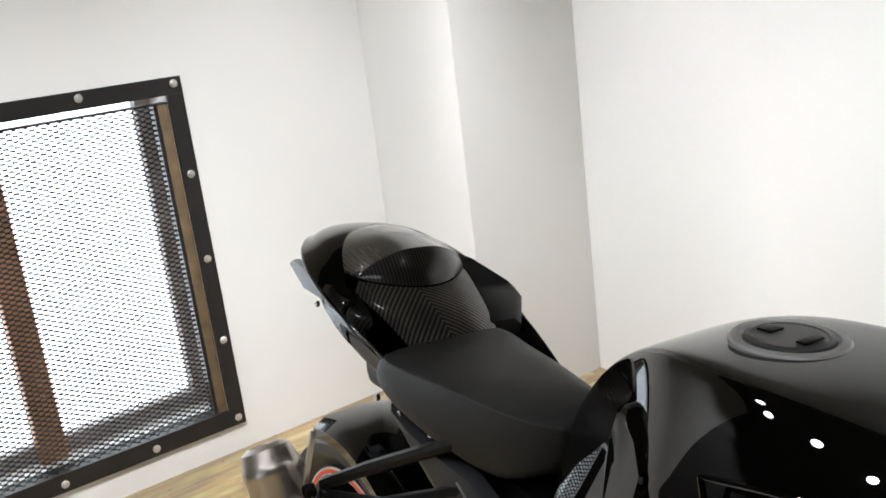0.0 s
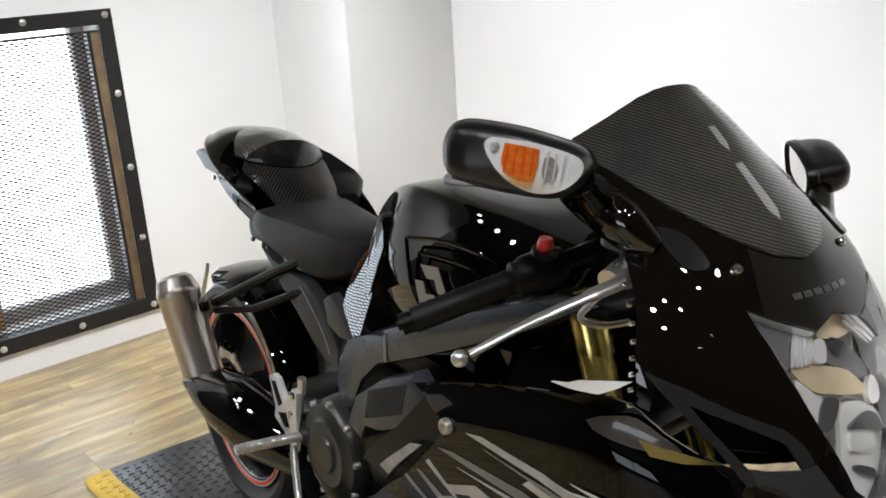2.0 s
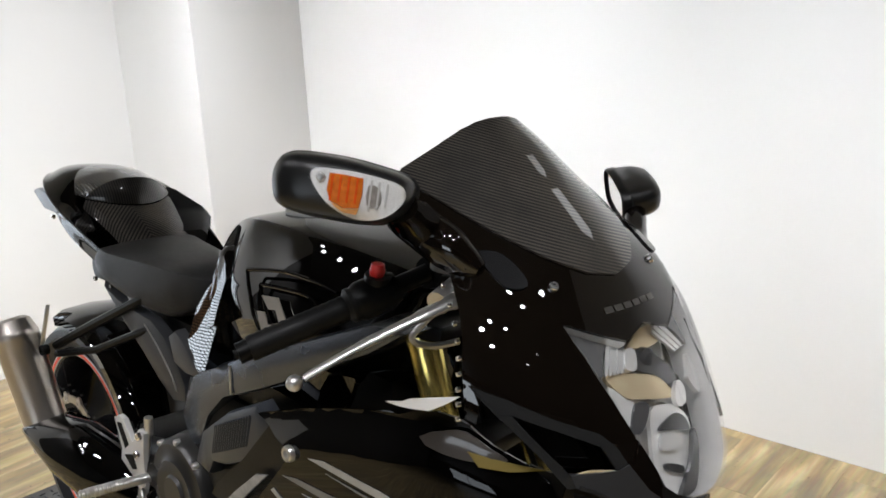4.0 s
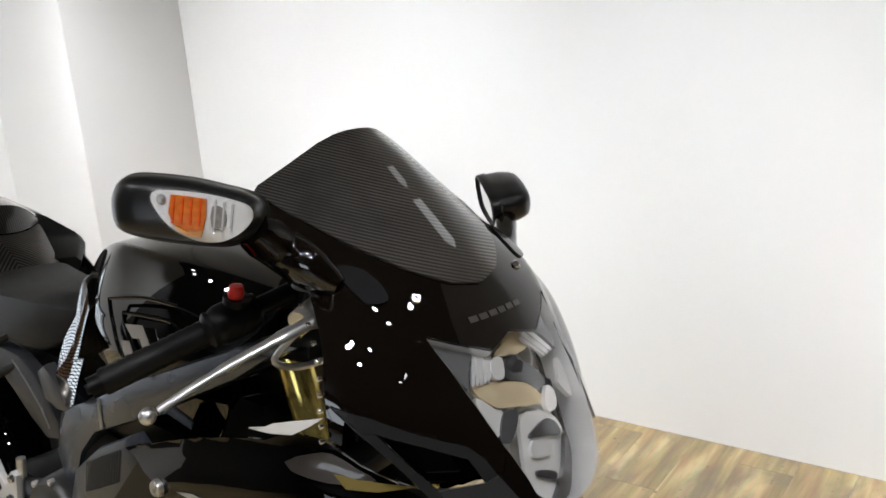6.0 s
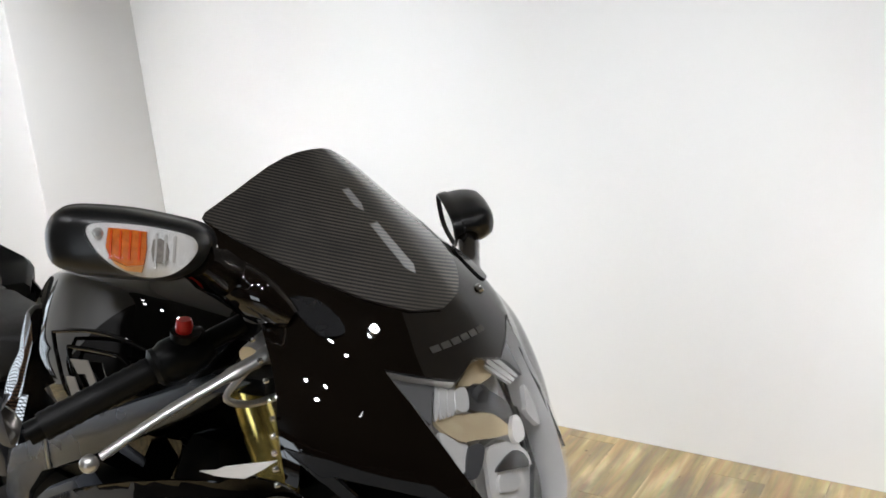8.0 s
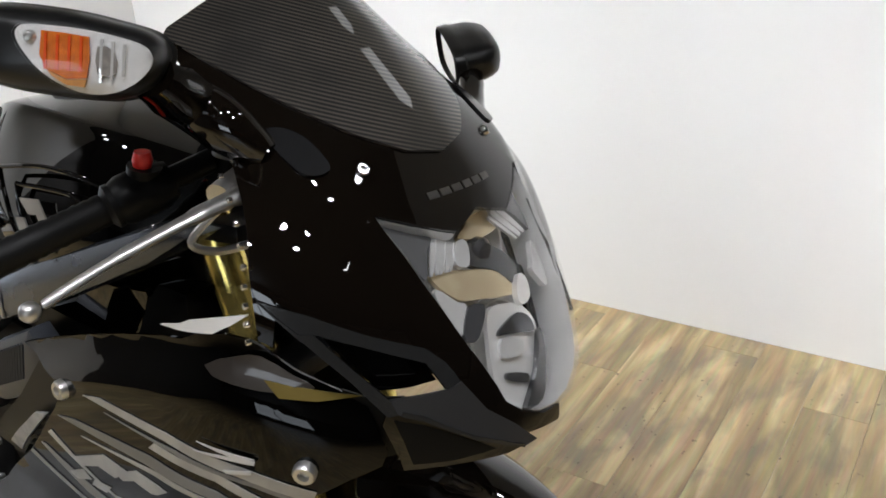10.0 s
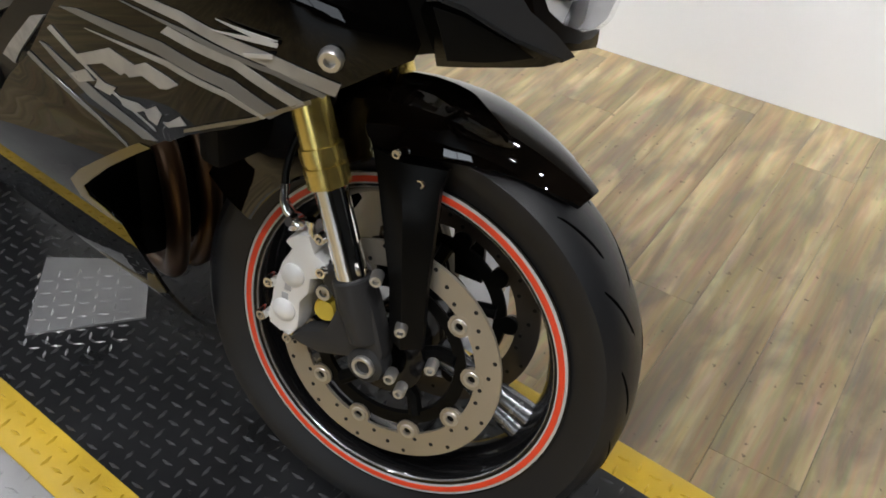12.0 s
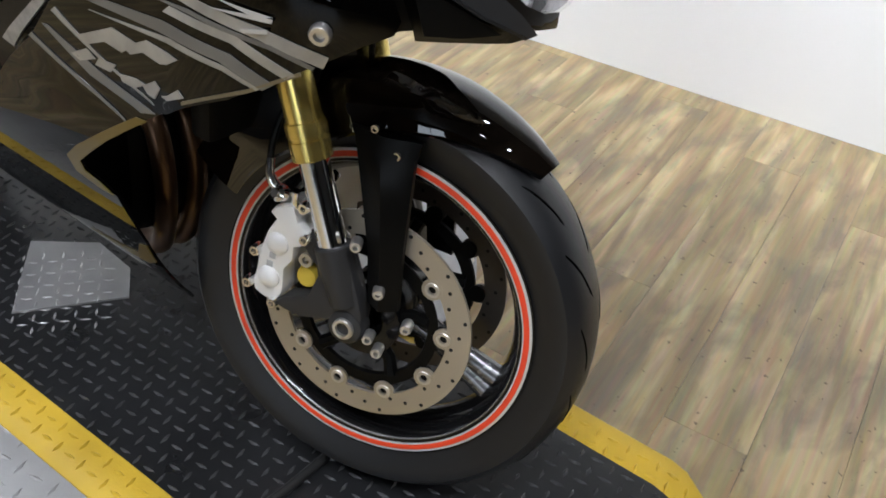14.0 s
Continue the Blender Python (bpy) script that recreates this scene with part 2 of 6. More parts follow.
MATYELLOW = plain("yellow_rubber_edge", (0.56, 0.37, 0.025), 0.5, vary=0.4, bump=0.4, size=300)
TREAD = plain("aluminium_tread_plate", (0.37, 0.37, 0.37), 0.42, 0.65, bump=0.2, vary=0.3)
DAYLIGHT = glow("daylight_backdrop", (0.86, 0.93, 1.0), 3.0)


# ---- mesh helpers ----
def part(name, bm, mat, parent=None, label="", smooth=True):
    me = bpy.data.meshes.new(name)
    bmesh.ops.recalc_face_normals(bm, faces=bm.faces)
    for fc in bm.faces:
        fc.smooth = smooth
    bm.to_mesh(me)
    bm.free()
    if smooth:
        me.set_sharp_from_angle(angle=radians(38))
    me.materials.append(mat)
    ob = new(name, me)
    ob.parent = parent
    if label:
        ob["label"] = label
    return ob


def copies(ob, *mats):
    """More of one part, on the same mesh."""
    for m in mats:
        o = ob.copy()
        scene.collection.objects.link(o)
        o.matrix_basis = m


def curve(points, n=6, closed=False):
    """A smooth line through the points."""
    pts = [Vector(q) for q in points]
    out = []
    last = len(pts) if closed else len(pts) - 1
    for i in range(last):
        if closed:
            a, b, c, d = (pts[(i + k) % len(pts)] for k in (-1, 0, 1, 2))
        else:
            a, b, c, d = (pts[min(max(i + k, 0), len(pts) - 1)] for k in (-1, 0, 1, 2))
        for j in range(n):
            s = j / n
            out.append(0.5 * ((2 * b) + (c - a) * s + (2 * a - 5 * b + 4 * c - d) * s * s + (3 * b - a - 3 * c + d) * s ** 3))
    if not closed:
        out.append(pts[-1])
    return out


def rings(bm, loops, closed=True, caps=True):
    """Skin a row of rings of equal count."""
    made = [[bm.verts.new(v) for v in loop] for loop in loops]
    n = len(made[0])
    for a, b in zip(made, made[1:]):
        for i in range(n if closed else n - 1):
            j = (i + 1) % n
            bm.faces.new((a[i], a[j], b[j], b[i]))
    if caps and closed:
        bm.faces.new(made[0][::-1])
        bm.faces.new(made[-1])
    return made


def tube(bm, points, radius, segs=12, caps=True, flat=1.0):
    pts = [Vector(q) for q in points]
    radii = radius if isinstance(radius, (list, tuple)) else [radius] * len(pts)
    loops, side = [], None
    for i, q in enumerate(pts):
        d = (pts[min(i + 1, len(pts) - 1)] - pts[max(i - 1, 0)]).normalized()
        if side is None:
            side = d.cross(Vector((0, 0, 1)) if abs(d.z) < 0.9 else Vector((1, 0, 0))).normalized()
        side = (side - d * side.dot(d)).normalized()
        up = d.cross(side)
        loops.append([q + radii[i] * (math.cos(a) * side + flat * math.sin(a) * up) for a in [2 * math.pi * k / segs for k in range(segs)]])
    rings(bm, loops, True, caps)
    return bm


def lathe(bm, profile, centre=(0, 0, 0), axis=(0, 1, 0), segs=48, closed=False):
    """Turn (radius, along) round an axis."""
    axis = Vector(axis).normalized()
    side = axis.cross(Vector((0, 0, 1)) if abs(axis.z) < 0.9 else Vector((1, 0, 0))).normalized()
    up = axis.cross(side)
    c = Vector(centre)
    prof = list(profile) + ([profile[0]] if closed else [])
    loops = []
    for k in range(segs):
        a = 2 * math.pi * k / segs
        loops.append([c + axis * h + r * (math.cos(a) * side + math.sin(a) * up) for r, h in prof])
    loops.append(loops[0])
    made = [[bm.verts.new(v) for v in loop] for loop in loops[:-1]]
    made.append(made[0])
    for a, b in zip(made, made[1:]):
        for i in range(len(prof) - 1):
            bm.faces.new((a[i], a[i + 1], b[i + 1], b[i]))
    bmesh.ops.remove_doubles(bm, verts=bm.verts, dist=1e-5)
    return bm


def box(bm, lo, hi, bevel=0.0, m=None):
    lo, hi = Vector(lo), Vector(hi)
    made = bmesh.ops.create_cube(bm, size=1.0, matrix=Matrix.Translation((lo + hi) / 2) @ Matrix.Diagonal((*(hi - lo), 1)))
    if bevel:
        edges = list({e for v in made["verts"] for e in v.link_edges})
        got = bmesh.ops.bevel(bm, geom=edges, offset=bevel, segments=2, affect="EDGES", profile=0.6)
        vs = list({v for fc in got["faces"] for v in fc.verts} | {v for v in made["verts"] if v.is_valid})
    else:
        vs = made["verts"]
    if m:
        bmesh.ops.transform(bm, matrix=m, verts=[v for v in vs if v.is_valid])
    return bm


def slab(bm, outline, m, thick, bevel=0.002):
    """A flat plate: an outline in the plane of m, as thick as given along its z, with softened edges."""
    vs = [bm.verts.new(m @ Vector((x, y, 0))) for x, y in outline]
    fc = bm.faces.new(vs)
    got = bmesh.ops.extrude_face_region(bm, geom=[fc])
    new_v = [v for v in got["geom"] if isinstance(v, bmesh.types.BMVert)]
    n = (m.to_3x3() @ Vector((0, 0, 1))).normalized()
    bmesh.ops.translate(bm, vec=n * thick, verts=new_v)
    if bevel:
        es = list({e for v in new_v for e in v.link_edges if all(w in new_v for w in e.verts)})
        bmesh.ops.bevel(bm, geom=es, offset=bevel, segments=2, affect="EDGES", profile=0.6)
    return bm


def bolt(bm, at, axis, r=0.007, h=0.006):
    """A round-headed hex socket bolt."""
    lathe(bm, [(0.0, h * 0.35), (r * 0.45, h * 0.35), (r * 0.5, h), (r * 0.85, h), (r, h * 0.7), (r, -h)], at, axis, 12)
    return bm

# ---- ceiling lamps ----
HIGH_L = 3.25


def spotlight(x, y, watts, to=None, spread=180.0):
    """A round track lamp under the ceiling."""
    lamp("ceiling_spot", "DISK", (x, y, HIGH_L - 0.05), to or (x + 0.001, y, 0), watts, (0.13,), (0.985, 0.985, 1.0), spread)


for x, y, watts, wide in ((-1.0, -1.7, 16, 96), (-1.0, 0.0, 17, 96), (-1.0, 1.6, 14, 96), (-1.05, 2.85, 5, 96), (-0.65, 2.95, 4, 96), (-1.5, 2.85, 4, 96), (-0.6, 2.2, 5, 96), (0.1, -2.2, 12, 100), (-0.2, -1.0, 8, 100), (0.1, -0.4, 8, 100), (-0.30, 2.75, 4, 96), (0.05, 2.75, 3, 96), (1.55, -0.7, 2, 80)):
    spotlight(x, y, watts, None, wide)
for x, y, to in ((0.7, -0.9, (2.44, -0.9, 0.55)), (0.7, 0.1, (2.44, 0.1, 0.55)), (0.7, 1.1, (2.44, 1.1, 0.55)), (0.7, 2.0, (2.44, 2.0, 0.55)), (0.3, 1.5, (0.5, 3.2, 0.40)), (1.3, 1.5, (1.4, 3.2, 0.40)), (0.35, 1.9, (2.05, 2.8, 0.7))):
    spotlight(x, y, 5.6 if to[0] > 2.2 else 3.2 if to[0] > 1.9 else 4.6, to, 42)

# ---- room ----
WX, WY, HIGH = 2.44, 3.20, 3.3
X0, Y0 = -8.0, -8.0


def wall_block(name, lo, hi, mat=WALL, label="", kind="structure", category="wall", bevel=0.0):
    ob = part(name, box(bmesh.new(), lo, hi, bevel), mat, None, smooth=False)
    return tagged(ob, label, category, kind=kind)


# Unseen walls: the wide hall's darkness is put into their grey.
HALLDARK = wall_paint("dark_hall_stand_in", (0.07, 0.067, 0.065))
# window opening in the north wall
OX0, OX1, OZ0, OZ1 = 0.16, 1.215, 0.145, 1.185
bm = bmesh.new()
box(bm, (-0.45, WY, 0), (OX0, WY + 0.3, HIGH))
box(bm, (OX1, WY, 0), (WX + 0.2, WY + 0.3, HIGH))
box(bm, (OX0, WY, 0), (OX1, WY + 0.3, OZ0))
box(bm, (OX0, WY, OZ1), (OX1, WY + 0.3, HIGH))
tagged(part("wall_north", bm, WALL, smooth=False), "smooth white painted wall with a barred window", "wall", kind="structure")
wall_block("wall_east", (WX, Y0, 0), (WX + 0.2, WY, HIGH), label="smooth white painted wall")
# Unseen far end of the north wall, darkened to keep the tank's reflections black.
wall_block("wall_north_far", (X0, WY, 0), (-0.45, WY + 0.3, HIGH), mat=HALLDARK, label="unseen wall darkened to stand in for a dark hall")
bm = bmesh.new()
for lo, hi in (((X0 - 0.2, Y0, 0), (X0, -2.6, HIGH)), ((X0 - 0.2, 0.6, 0), (X0, WY + 0.3, HIGH)), ((X0 - 0.2, -2.6, 0), (X0, 0.6, 0.7)), ((X0 - 0.2, -2.6, 2.6), (X0, 0.6, HIGH))):
    box(bm, lo, hi)
tagged(part("wall_west", bm, HALLDARK, smooth=False), "unseen wall darkened to stand in for a dark hall, with a shop window", "wall", kind="structure")
shop = tagged(new("window_2"), "wide shop window with daylight behind it", "window", kind="structure")
shop.location = (X0, 0, 0)
bm = bmesh.new()
for lo, hi in (((-0.12, -2.6, 0.7), (-0.06, -2.55, 2.6)), ((-0.12, 0.55, 0.7), (-0.06, 0.6, 2.6)), ((-0.12, -2.55, 0.7), (-0.06, 0.55, 0.75)), ((-0.12, -2.55, 2.55), (-0.06, 0.55, 2.6)), ((-0.12, -1.03, 0.75), (-0.06, -0.97, 2.55))):
    box(bm, lo, hi, 0.004)
part("window_frame", bm, STEEL, shop, "dark metal window frame", smooth=False)
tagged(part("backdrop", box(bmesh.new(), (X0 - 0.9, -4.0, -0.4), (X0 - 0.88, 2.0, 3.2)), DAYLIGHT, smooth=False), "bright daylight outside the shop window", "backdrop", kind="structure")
wall_block("wall_south", (X0 - 0.2, Y0 - 0.2, 0), (WX + 0.2, Y0, HIGH), mat=HALLDARK, label="unseen wall darkened to stand in for a dark hall")
wall_block("wall_column", (1.925, 2.705, 0), (WX, WY, HIGH), label="white boxed-in corner column", category="column", bevel=0.004)
wall_block("ceiling", (X0 - 0.2, Y0 - 0.2, HIGH), (WX + 0.2, WY + 0.3, HIGH + 0.1), CEIL, "dark painted open ceiling", category="ceiling")
floor = wall_block("floor", (X0 - 0.2, Y0 - 0.2, -0.12), (WX + 0.2, WY + 0.3, -0.012), STEEL, "limed brown plank floor", category="floor")

# ---- barred window ----
win = tagged(new("window_1"), "black steel-framed window with expanded metal mesh over bright glass", "window", kind="structure")
win.location = (0, WY, 0)
FR = 0.052
bm = bmesh.new()
for lo, hi in (((OX0 - FR, -0.012, OZ1 - 0.005), (OX1 + FR, 0, OZ1 + FR - 0.005)), ((OX0 - FR, -0.012, OZ0 - FR), (OX1 + FR, 0, OZ0)),
               ((OX1 + 0.002, -0.012, OZ0), (OX1 + FR, 0, OZ1 - 0.005)), ((OX0 - FR, -0.012, OZ0), (OX0 - 0.002, 0, OZ1 - 0.005))):
    box(bm, lo, hi, 0.0015)
for lo, hi in (((OX1 - 0.044, -0.004, OZ0 + 0.006), (OX1 - 0.033, 0.03, OZ1 - 0.03)), ((OX0, -0.012, OZ0 + 0.0), (OX1, 0.05, OZ0 + 0.006)), ((OX0, -0.006, OZ1 - 0.03), (OX1, 0.04, OZ1 - 0.024))):
    box(bm, lo, hi)
frame_ob = part("window_frame", bm, STEEL, win, "black painted angle-iron frame", smooth=False)
bm = bmesh.new()
lathe(bm, [(0, -0.006), (0.006, -0.0055), (0.011, -0.003), (0.0125, 0.0)], (0, 0, 0), (0, 1, 0), 14)
first = part("bolt", bm, ALLOY, win, "round galvanised bolt head")
spots = [(x, z) for x in (1.243, 0.963, 0.683, 0.403, 0.135) for z in (1.212, 0.118)] + [(1.243, z) for z in (0.936, 0.664, 0.391)]
first.matrix_basis = pose(spots[0][0], -0.012, spots[0][1])
copies(first, *[pose(x, -0.012, z) for x, z in spots[1:]])
# expanded metal: two families of slanting strands
bm = bmesh.new()
PX, PZ = 0.031, 0.0155
for sign in (1, -1):
    k = -80
    while k < 180:
        c = OX0 + k * PX
        ends = []
        for z in (OZ0 + 0.006, OZ1 - 0.03):
            ends.append((c + sign * (z - OZ0) * PX / PZ * 1.0, z))
        (xa, za), (xb, zb) = ends
        lo_s = max(0.0, min(((OX0 - xa) / (xb - xa)), ((OX1 - 0.04 - xa) / (xb - xa))))
        hi_s = min(1.0, max(((OX0 - xa) / (xb - xa)), ((OX1 - 0.04 - xa) / (xb - xa))))
        if hi_s - lo_s > 0.002:
            a = Vector((xa + (xb - xa) * lo_s, 0.006 + 0.002 * sign, za + (zb - za) * lo_s))
            b = Vector((xa + (xb - xa) * hi_s, 0.006 + 0.002 * sign, za + (zb - za) * hi_s))
            tube(bm, [a, b], 0.0016, 4, False)
        k += 1
for i in range(int((OX1 - OX0) / PX * 2) + 1):
    for j in range(int((OZ1 - 0.036 - OZ0) / PZ * 2) + 1):
        if (i + j) % 2 == 0:
            x, z = OX0 + i * PX / 2, OZ0 + j * PZ / 2
            if OX0 + 0.005 < x < OX1 - 0.046 and OZ0 + 0.008 < z < OZ1 - 0.034:
                q = [bm.verts.new(p) for p in ((x - 0.0085, 0.006, z), (x, 0.0025, z - 0.0032), (x + 0.0085, 0.006, z), (x, 0.0095, z + 0.0032))]
                bm.faces.new((q[0], q[1], q[2]))
                bm.faces.new((q[0], q[2], q[3]))
                bm.faces.new((q[0], q[3], q[1]))
                bm.faces.new((q[1], q[3], q[2]))
part("mesh_screen", bm, STEEL, win, "black expanded metal mesh", smooth=False)
bm = bmesh.new()
box(bm, (OX1 - 0.033, -0.006, OZ0 + 0.006), (OX1, 0.045, OZ1 - 0.03), 0.004)
part("trim", bm, TRIMWOOD, win, "worn brown timber strip")
bm = bmesh.new()
box(bm, (0.655, 0.10, OZ0), (0.735, 0.17, OZ1), 0.004)
part("post", bm, POSTWOOD, win, "brown timber window post")
bm = bmesh.new()
box(bm, (OX0, 0.14, OZ0), (OX1, 0.19, OZ0 + 0.055), 0.005)
box(bm, (OX1 - 0.05, 0.14, OZ0 + 0.055), (OX1, 0.19, OZ1), 0.005)
part("sash", bm, plain("weathered_grey_sash", (0.42, 0.39, 0.37), 0.6, vary=0.5, patch=20.0), win, "weathered grey timber sash")
bm = bmesh.new()
box(bm, (OX0, 0.06, OZ0), (OX1, 0.3, OZ0 + 0.004))
part("window_sill", bm, WALL, win, smooth=False)
bm = bmesh.new()
box(bm, (OX0 - 1.5, 1.2, OZ0 - 1.5), (OX1 + 2.5, 1.22, OZ1 + 2))
tagged(part("backdrop", bm, DAYLIGHT, smooth=False), "overexposed daylight outside the window", "backdrop", kind="structure").location = (0, WY, 0)

# ---- turntable and mat ----
CX, CY, CR, CZ = 0.905, 1.15, 0.75, 0.071
table = tagged(new("turntable"), "round wooden display turntable topped with aluminium tread plate", "turntable")
table.location = (CX, CY, 0)
bm = bmesh.new()
lathe(bm, [(0, 0.0), (CR - 0.02, 0.0), (CR - 0.012, CZ - 0.006), (0, CZ - 0.006)], (0, 0, 0), (0, 0, 1), 96)
part("base", bm, plain("raw_plywood_edge", (0.33, 0.25, 0.16), 0.7, vary=0.35, bump=0.3, size=60), table, "raw plywood rim")
bm = bmesh.new()
lathe(bm, [(0, CZ - 0.006), (CR, CZ - 0.006), (CR, CZ - 0.001), (CR - 0.002, CZ), (0, CZ)], (0, 0, 0), (0, 0, 1), 96)
part("tread_plate", bm, TREAD, table, "bright aluminium tread plate")
bm = bmesh.new()


def lug(bm, x, y, z, turned, long=0.026, wide=0.0065, high=0.0018, m=None):
    """One raised lens-shaped lug of tread plate."""
    dx, dy = (math.cos(turned), math.sin(turned))
    px, py = -dy, dx
    ring = [(-long / 2, 0, 0), (0, wide / 2, 0), (long / 2, 0, 0), (0, -wide / 2, 0)]
    top = [(-long / 4, 0, high), (long / 4, 0, high)]
    pts = [(x + a * dx + b * px, y + a * dy + b * py, z + c) for a, b, c in ring + top]
    if m:
        pts = [m(*q) for q in pts]
    v = [bm.verts.new(q) for q in pts]
    for idx in ((0, 4, 1), (1, 4, 5), (1, 5, 2), (2, 5, 3), (3, 5, 4), (3, 4, 0)):
        bm.faces.new([v[i] for i in idx][::-1])


for i in range(-22, 6):
    for j in range(-24, 10):
        x, y = i * 0.035, j * 0.035
        if x * x + y * y < (CR - 0.02) ** 2:
            lug(bm, x, y, CZ, radians(8 if (i + j) % 2 else 98), 0.03, 0.0075)
part("tread_relief", bm, TREAD, table, smooth=False)["kind"] = "stuff"
bm = bmesh.new()
bolt(bm, (0, 0, 0), (0, 0, 1), 0.008, 0.004)
first = part("screw", bm, ALLOY, table, "domed screw")
first.matrix_basis = pose(-0.50, -0.515, CZ)
copies(first, pose(-0.70, -0.18, CZ), pose(-0.6, -0.37, CZ))

# rubber mat along the machine: m across, v along, bending down at its ends
MU = Vector((0.996, -0.089, 0))
MV = Vector((0.089, 0.996, 0))
MW, ML0, ML1, MT = 0.62, -0.015, 2.36, 0.013


def mat_at(u, v, h=0.0):
    z = CZ
    for end, way in ((ML0, 1), (ML1, -1)):
        d = (v - end) * way
        reach = 0.10 if way > 0 else 0.42
        if d < reach:
            s = max(0, d / reach)
            z = min(z, 0.004 + (CZ - 0.004) * (s * s * (3 - 2 * s)))
    q = MU * (0.4057 + u) + MV * v
    return Vector((q.x, q.y, z + h))


def mat_strip(name, u0, u1, mat, parent, label):
    bm = bmesh.new()
    loops = []
    n = 90
    for i in range(n + 1):
        v = ML0 + (ML1 - ML0) * i / n
        lo0, lo1 = mat_at(u0, v, 0.001), mat_at(u1, v, 0.001)
        e0 = 0.004 if u0 < 0.01 else MT
        e1 = 0.004 if u1 > MW - 0.01 else MT
        mid = [mat_at(u0 + 0.012, v, MT)] if u0 < 0.01 else []
        mid2 = [mat_at(u1 - 0.012, v, MT)] if u1 > MW - 0.01 else []
        if u0 < 0.01 or u1 > MW - 0.01:
            loops.append([lo0, mat_at(u0, v, e0), *(mid or [mat_at(u0 + 0.02, v, MT)]), *(mid2 or [mat_at(u1 - 0.02, v, MT)]), mat_at(u1, v, e1), lo1])
        else:
            loops.append([lo0, mat_at(u0, v, e0), mat_at(u1, v, e1), lo1])
    rings(bm, loops)
    return part(name, bm, mat, parent, label)


rug = tagged(new("rubber_mat"), "black tread-pattern rubber mat with yellow safety edges", "mat")
YB = 0.072
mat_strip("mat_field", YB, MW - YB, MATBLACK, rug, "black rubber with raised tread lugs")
mat_strip("edge_strip", 0.0, YB, MATYELLOW, rug, "scuffed yellow edge strip")
mat_strip("edge_strip", MW - YB, MW, MATYELLOW, rug, "scuffed yellow edge strip")
for nm, u0, u1, mt in (("tread_relief", YB, MW - YB, LUGSHEEN), ("edge_relief", 0.014, YB, MATYELLOW), ("edge_relief", MW - YB, MW - 0.014, MATYELLOW)):
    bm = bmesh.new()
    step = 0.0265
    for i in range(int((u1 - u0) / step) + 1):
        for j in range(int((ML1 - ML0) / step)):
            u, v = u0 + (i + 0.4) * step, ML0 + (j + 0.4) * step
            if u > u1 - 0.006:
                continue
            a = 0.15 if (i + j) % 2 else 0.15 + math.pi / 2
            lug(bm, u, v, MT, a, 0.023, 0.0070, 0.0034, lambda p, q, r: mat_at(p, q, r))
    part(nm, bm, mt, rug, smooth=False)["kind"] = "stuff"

steel = tagged(part("tread_offcut", slab(bmesh.new(), [(0.651, 1.066), (0.797, 0.941), (0.855, 0.999), (0.875, 1.10), (0.802, 1.203)], pose(0, 0, CZ + MT + 0.0018), 0.004, 0.001), TREAD, smooth=False),
               "loose bright tread-plate offcut lying on the mat", "metal plate")
bm = bmesh.new()
for i in range(12):
    for j in range(12):
        x, y = 0.64 + i * 0.024, 0.93 + j * 0.024
        if -0.13 < (x - 0.73) * 0.76 + (y - 1.0) * 0.65 - 0.06 < 0.09 and abs((x - 0.76) * 0.65 - (y - 1.06) * 0.76) < 0.085:
            lug(bm, x, y, CZ + MT + 0.0058, 0.7 if (i + j) % 2 else 0.7 + math.pi / 2, 0.02, 0.0055)
part("tread_relief", bm, TREAD, steel, smooth=False)["kind"] = "stuff"
cable = bmesh.new()
tube(cable, curve([mat_at(-0.005, 0.52, MT + 0.008), mat_at(0.09, 0.51, MT + 0.010), mat_at(0.18, 0.502, MT + 0.009), mat_at(0.30, 0.50, MT + 0.008), mat_at(0.45, 0.50, MT + 0.008)], 5), 0.0075, 10)
tagged(part("cable", cable, plain("black_cable_sheath", (0.018, 0.018, 0.018), 0.3), smooth=True), "thick black rubber cable lying across the mat", "cable")

# ---- motorcycle: x ahead, y to its left, z up from the front tyre's foot ----
bike = tagged(new("motorcycle"), "glossy black sports motorcycle with carbon screen, parked on its stand", "motorcycle")
AHEAD = Vector((math.cos(radians(264.3)), math.sin(radians(264.3)), 0))
SIDE = Vector((0, 0, 1)).cross(AHEAD)
LEANS = radians(4.2)
UP = math.cos(LEANS) * Vector((0, 0, 1)) + math.sin(LEANS) * SIDE
LEFT = math.cos(LEANS) * SIDE - math.sin(LEANS) * Vector((0, 0, 1))
bike.matrix_world = Matrix(((AHEAD.x, LEFT.x, UP.x, 0.7673), (AHEAD.y, LEFT.y, UP.y, 0.4102), (AHEAD.z, LEFT.z, UP.z, 0.0868), (0, 0, 0, 1)))

# the bodywork's hull: at each height, half an ellipse ahead of straight flanks
HZ = [0.20, 0.25, 0.30, 0.40, 0.55, 0.65, 0.72, 0.80, 0.88, 0.93, 0.966, 1.02, 1.06, 1.10, 1.125, 1.14]
HF = [0, 0, 0, 0, 0.05, 0.12, 0.19, 0.165, 0.12, 0.074, 0.046, -0.015, -0.062, -0.106, -0.138, -0.165]
HS = [-0.15, -0.15, -0.15, -0.15, -0.15, -0.12, -0.10, -0.08, -0.06, -0.05, -0.10, -0.19, -0.24, -0.27, -0.29, -0.3]
HW = [0.11, 0.15, 0.17, 0.195, 0.225, 0.235, 0.24, 0.245, 0.24, 0.225, 0.205, 0.17, 0.146, 0.120, 0.098, 0.075]


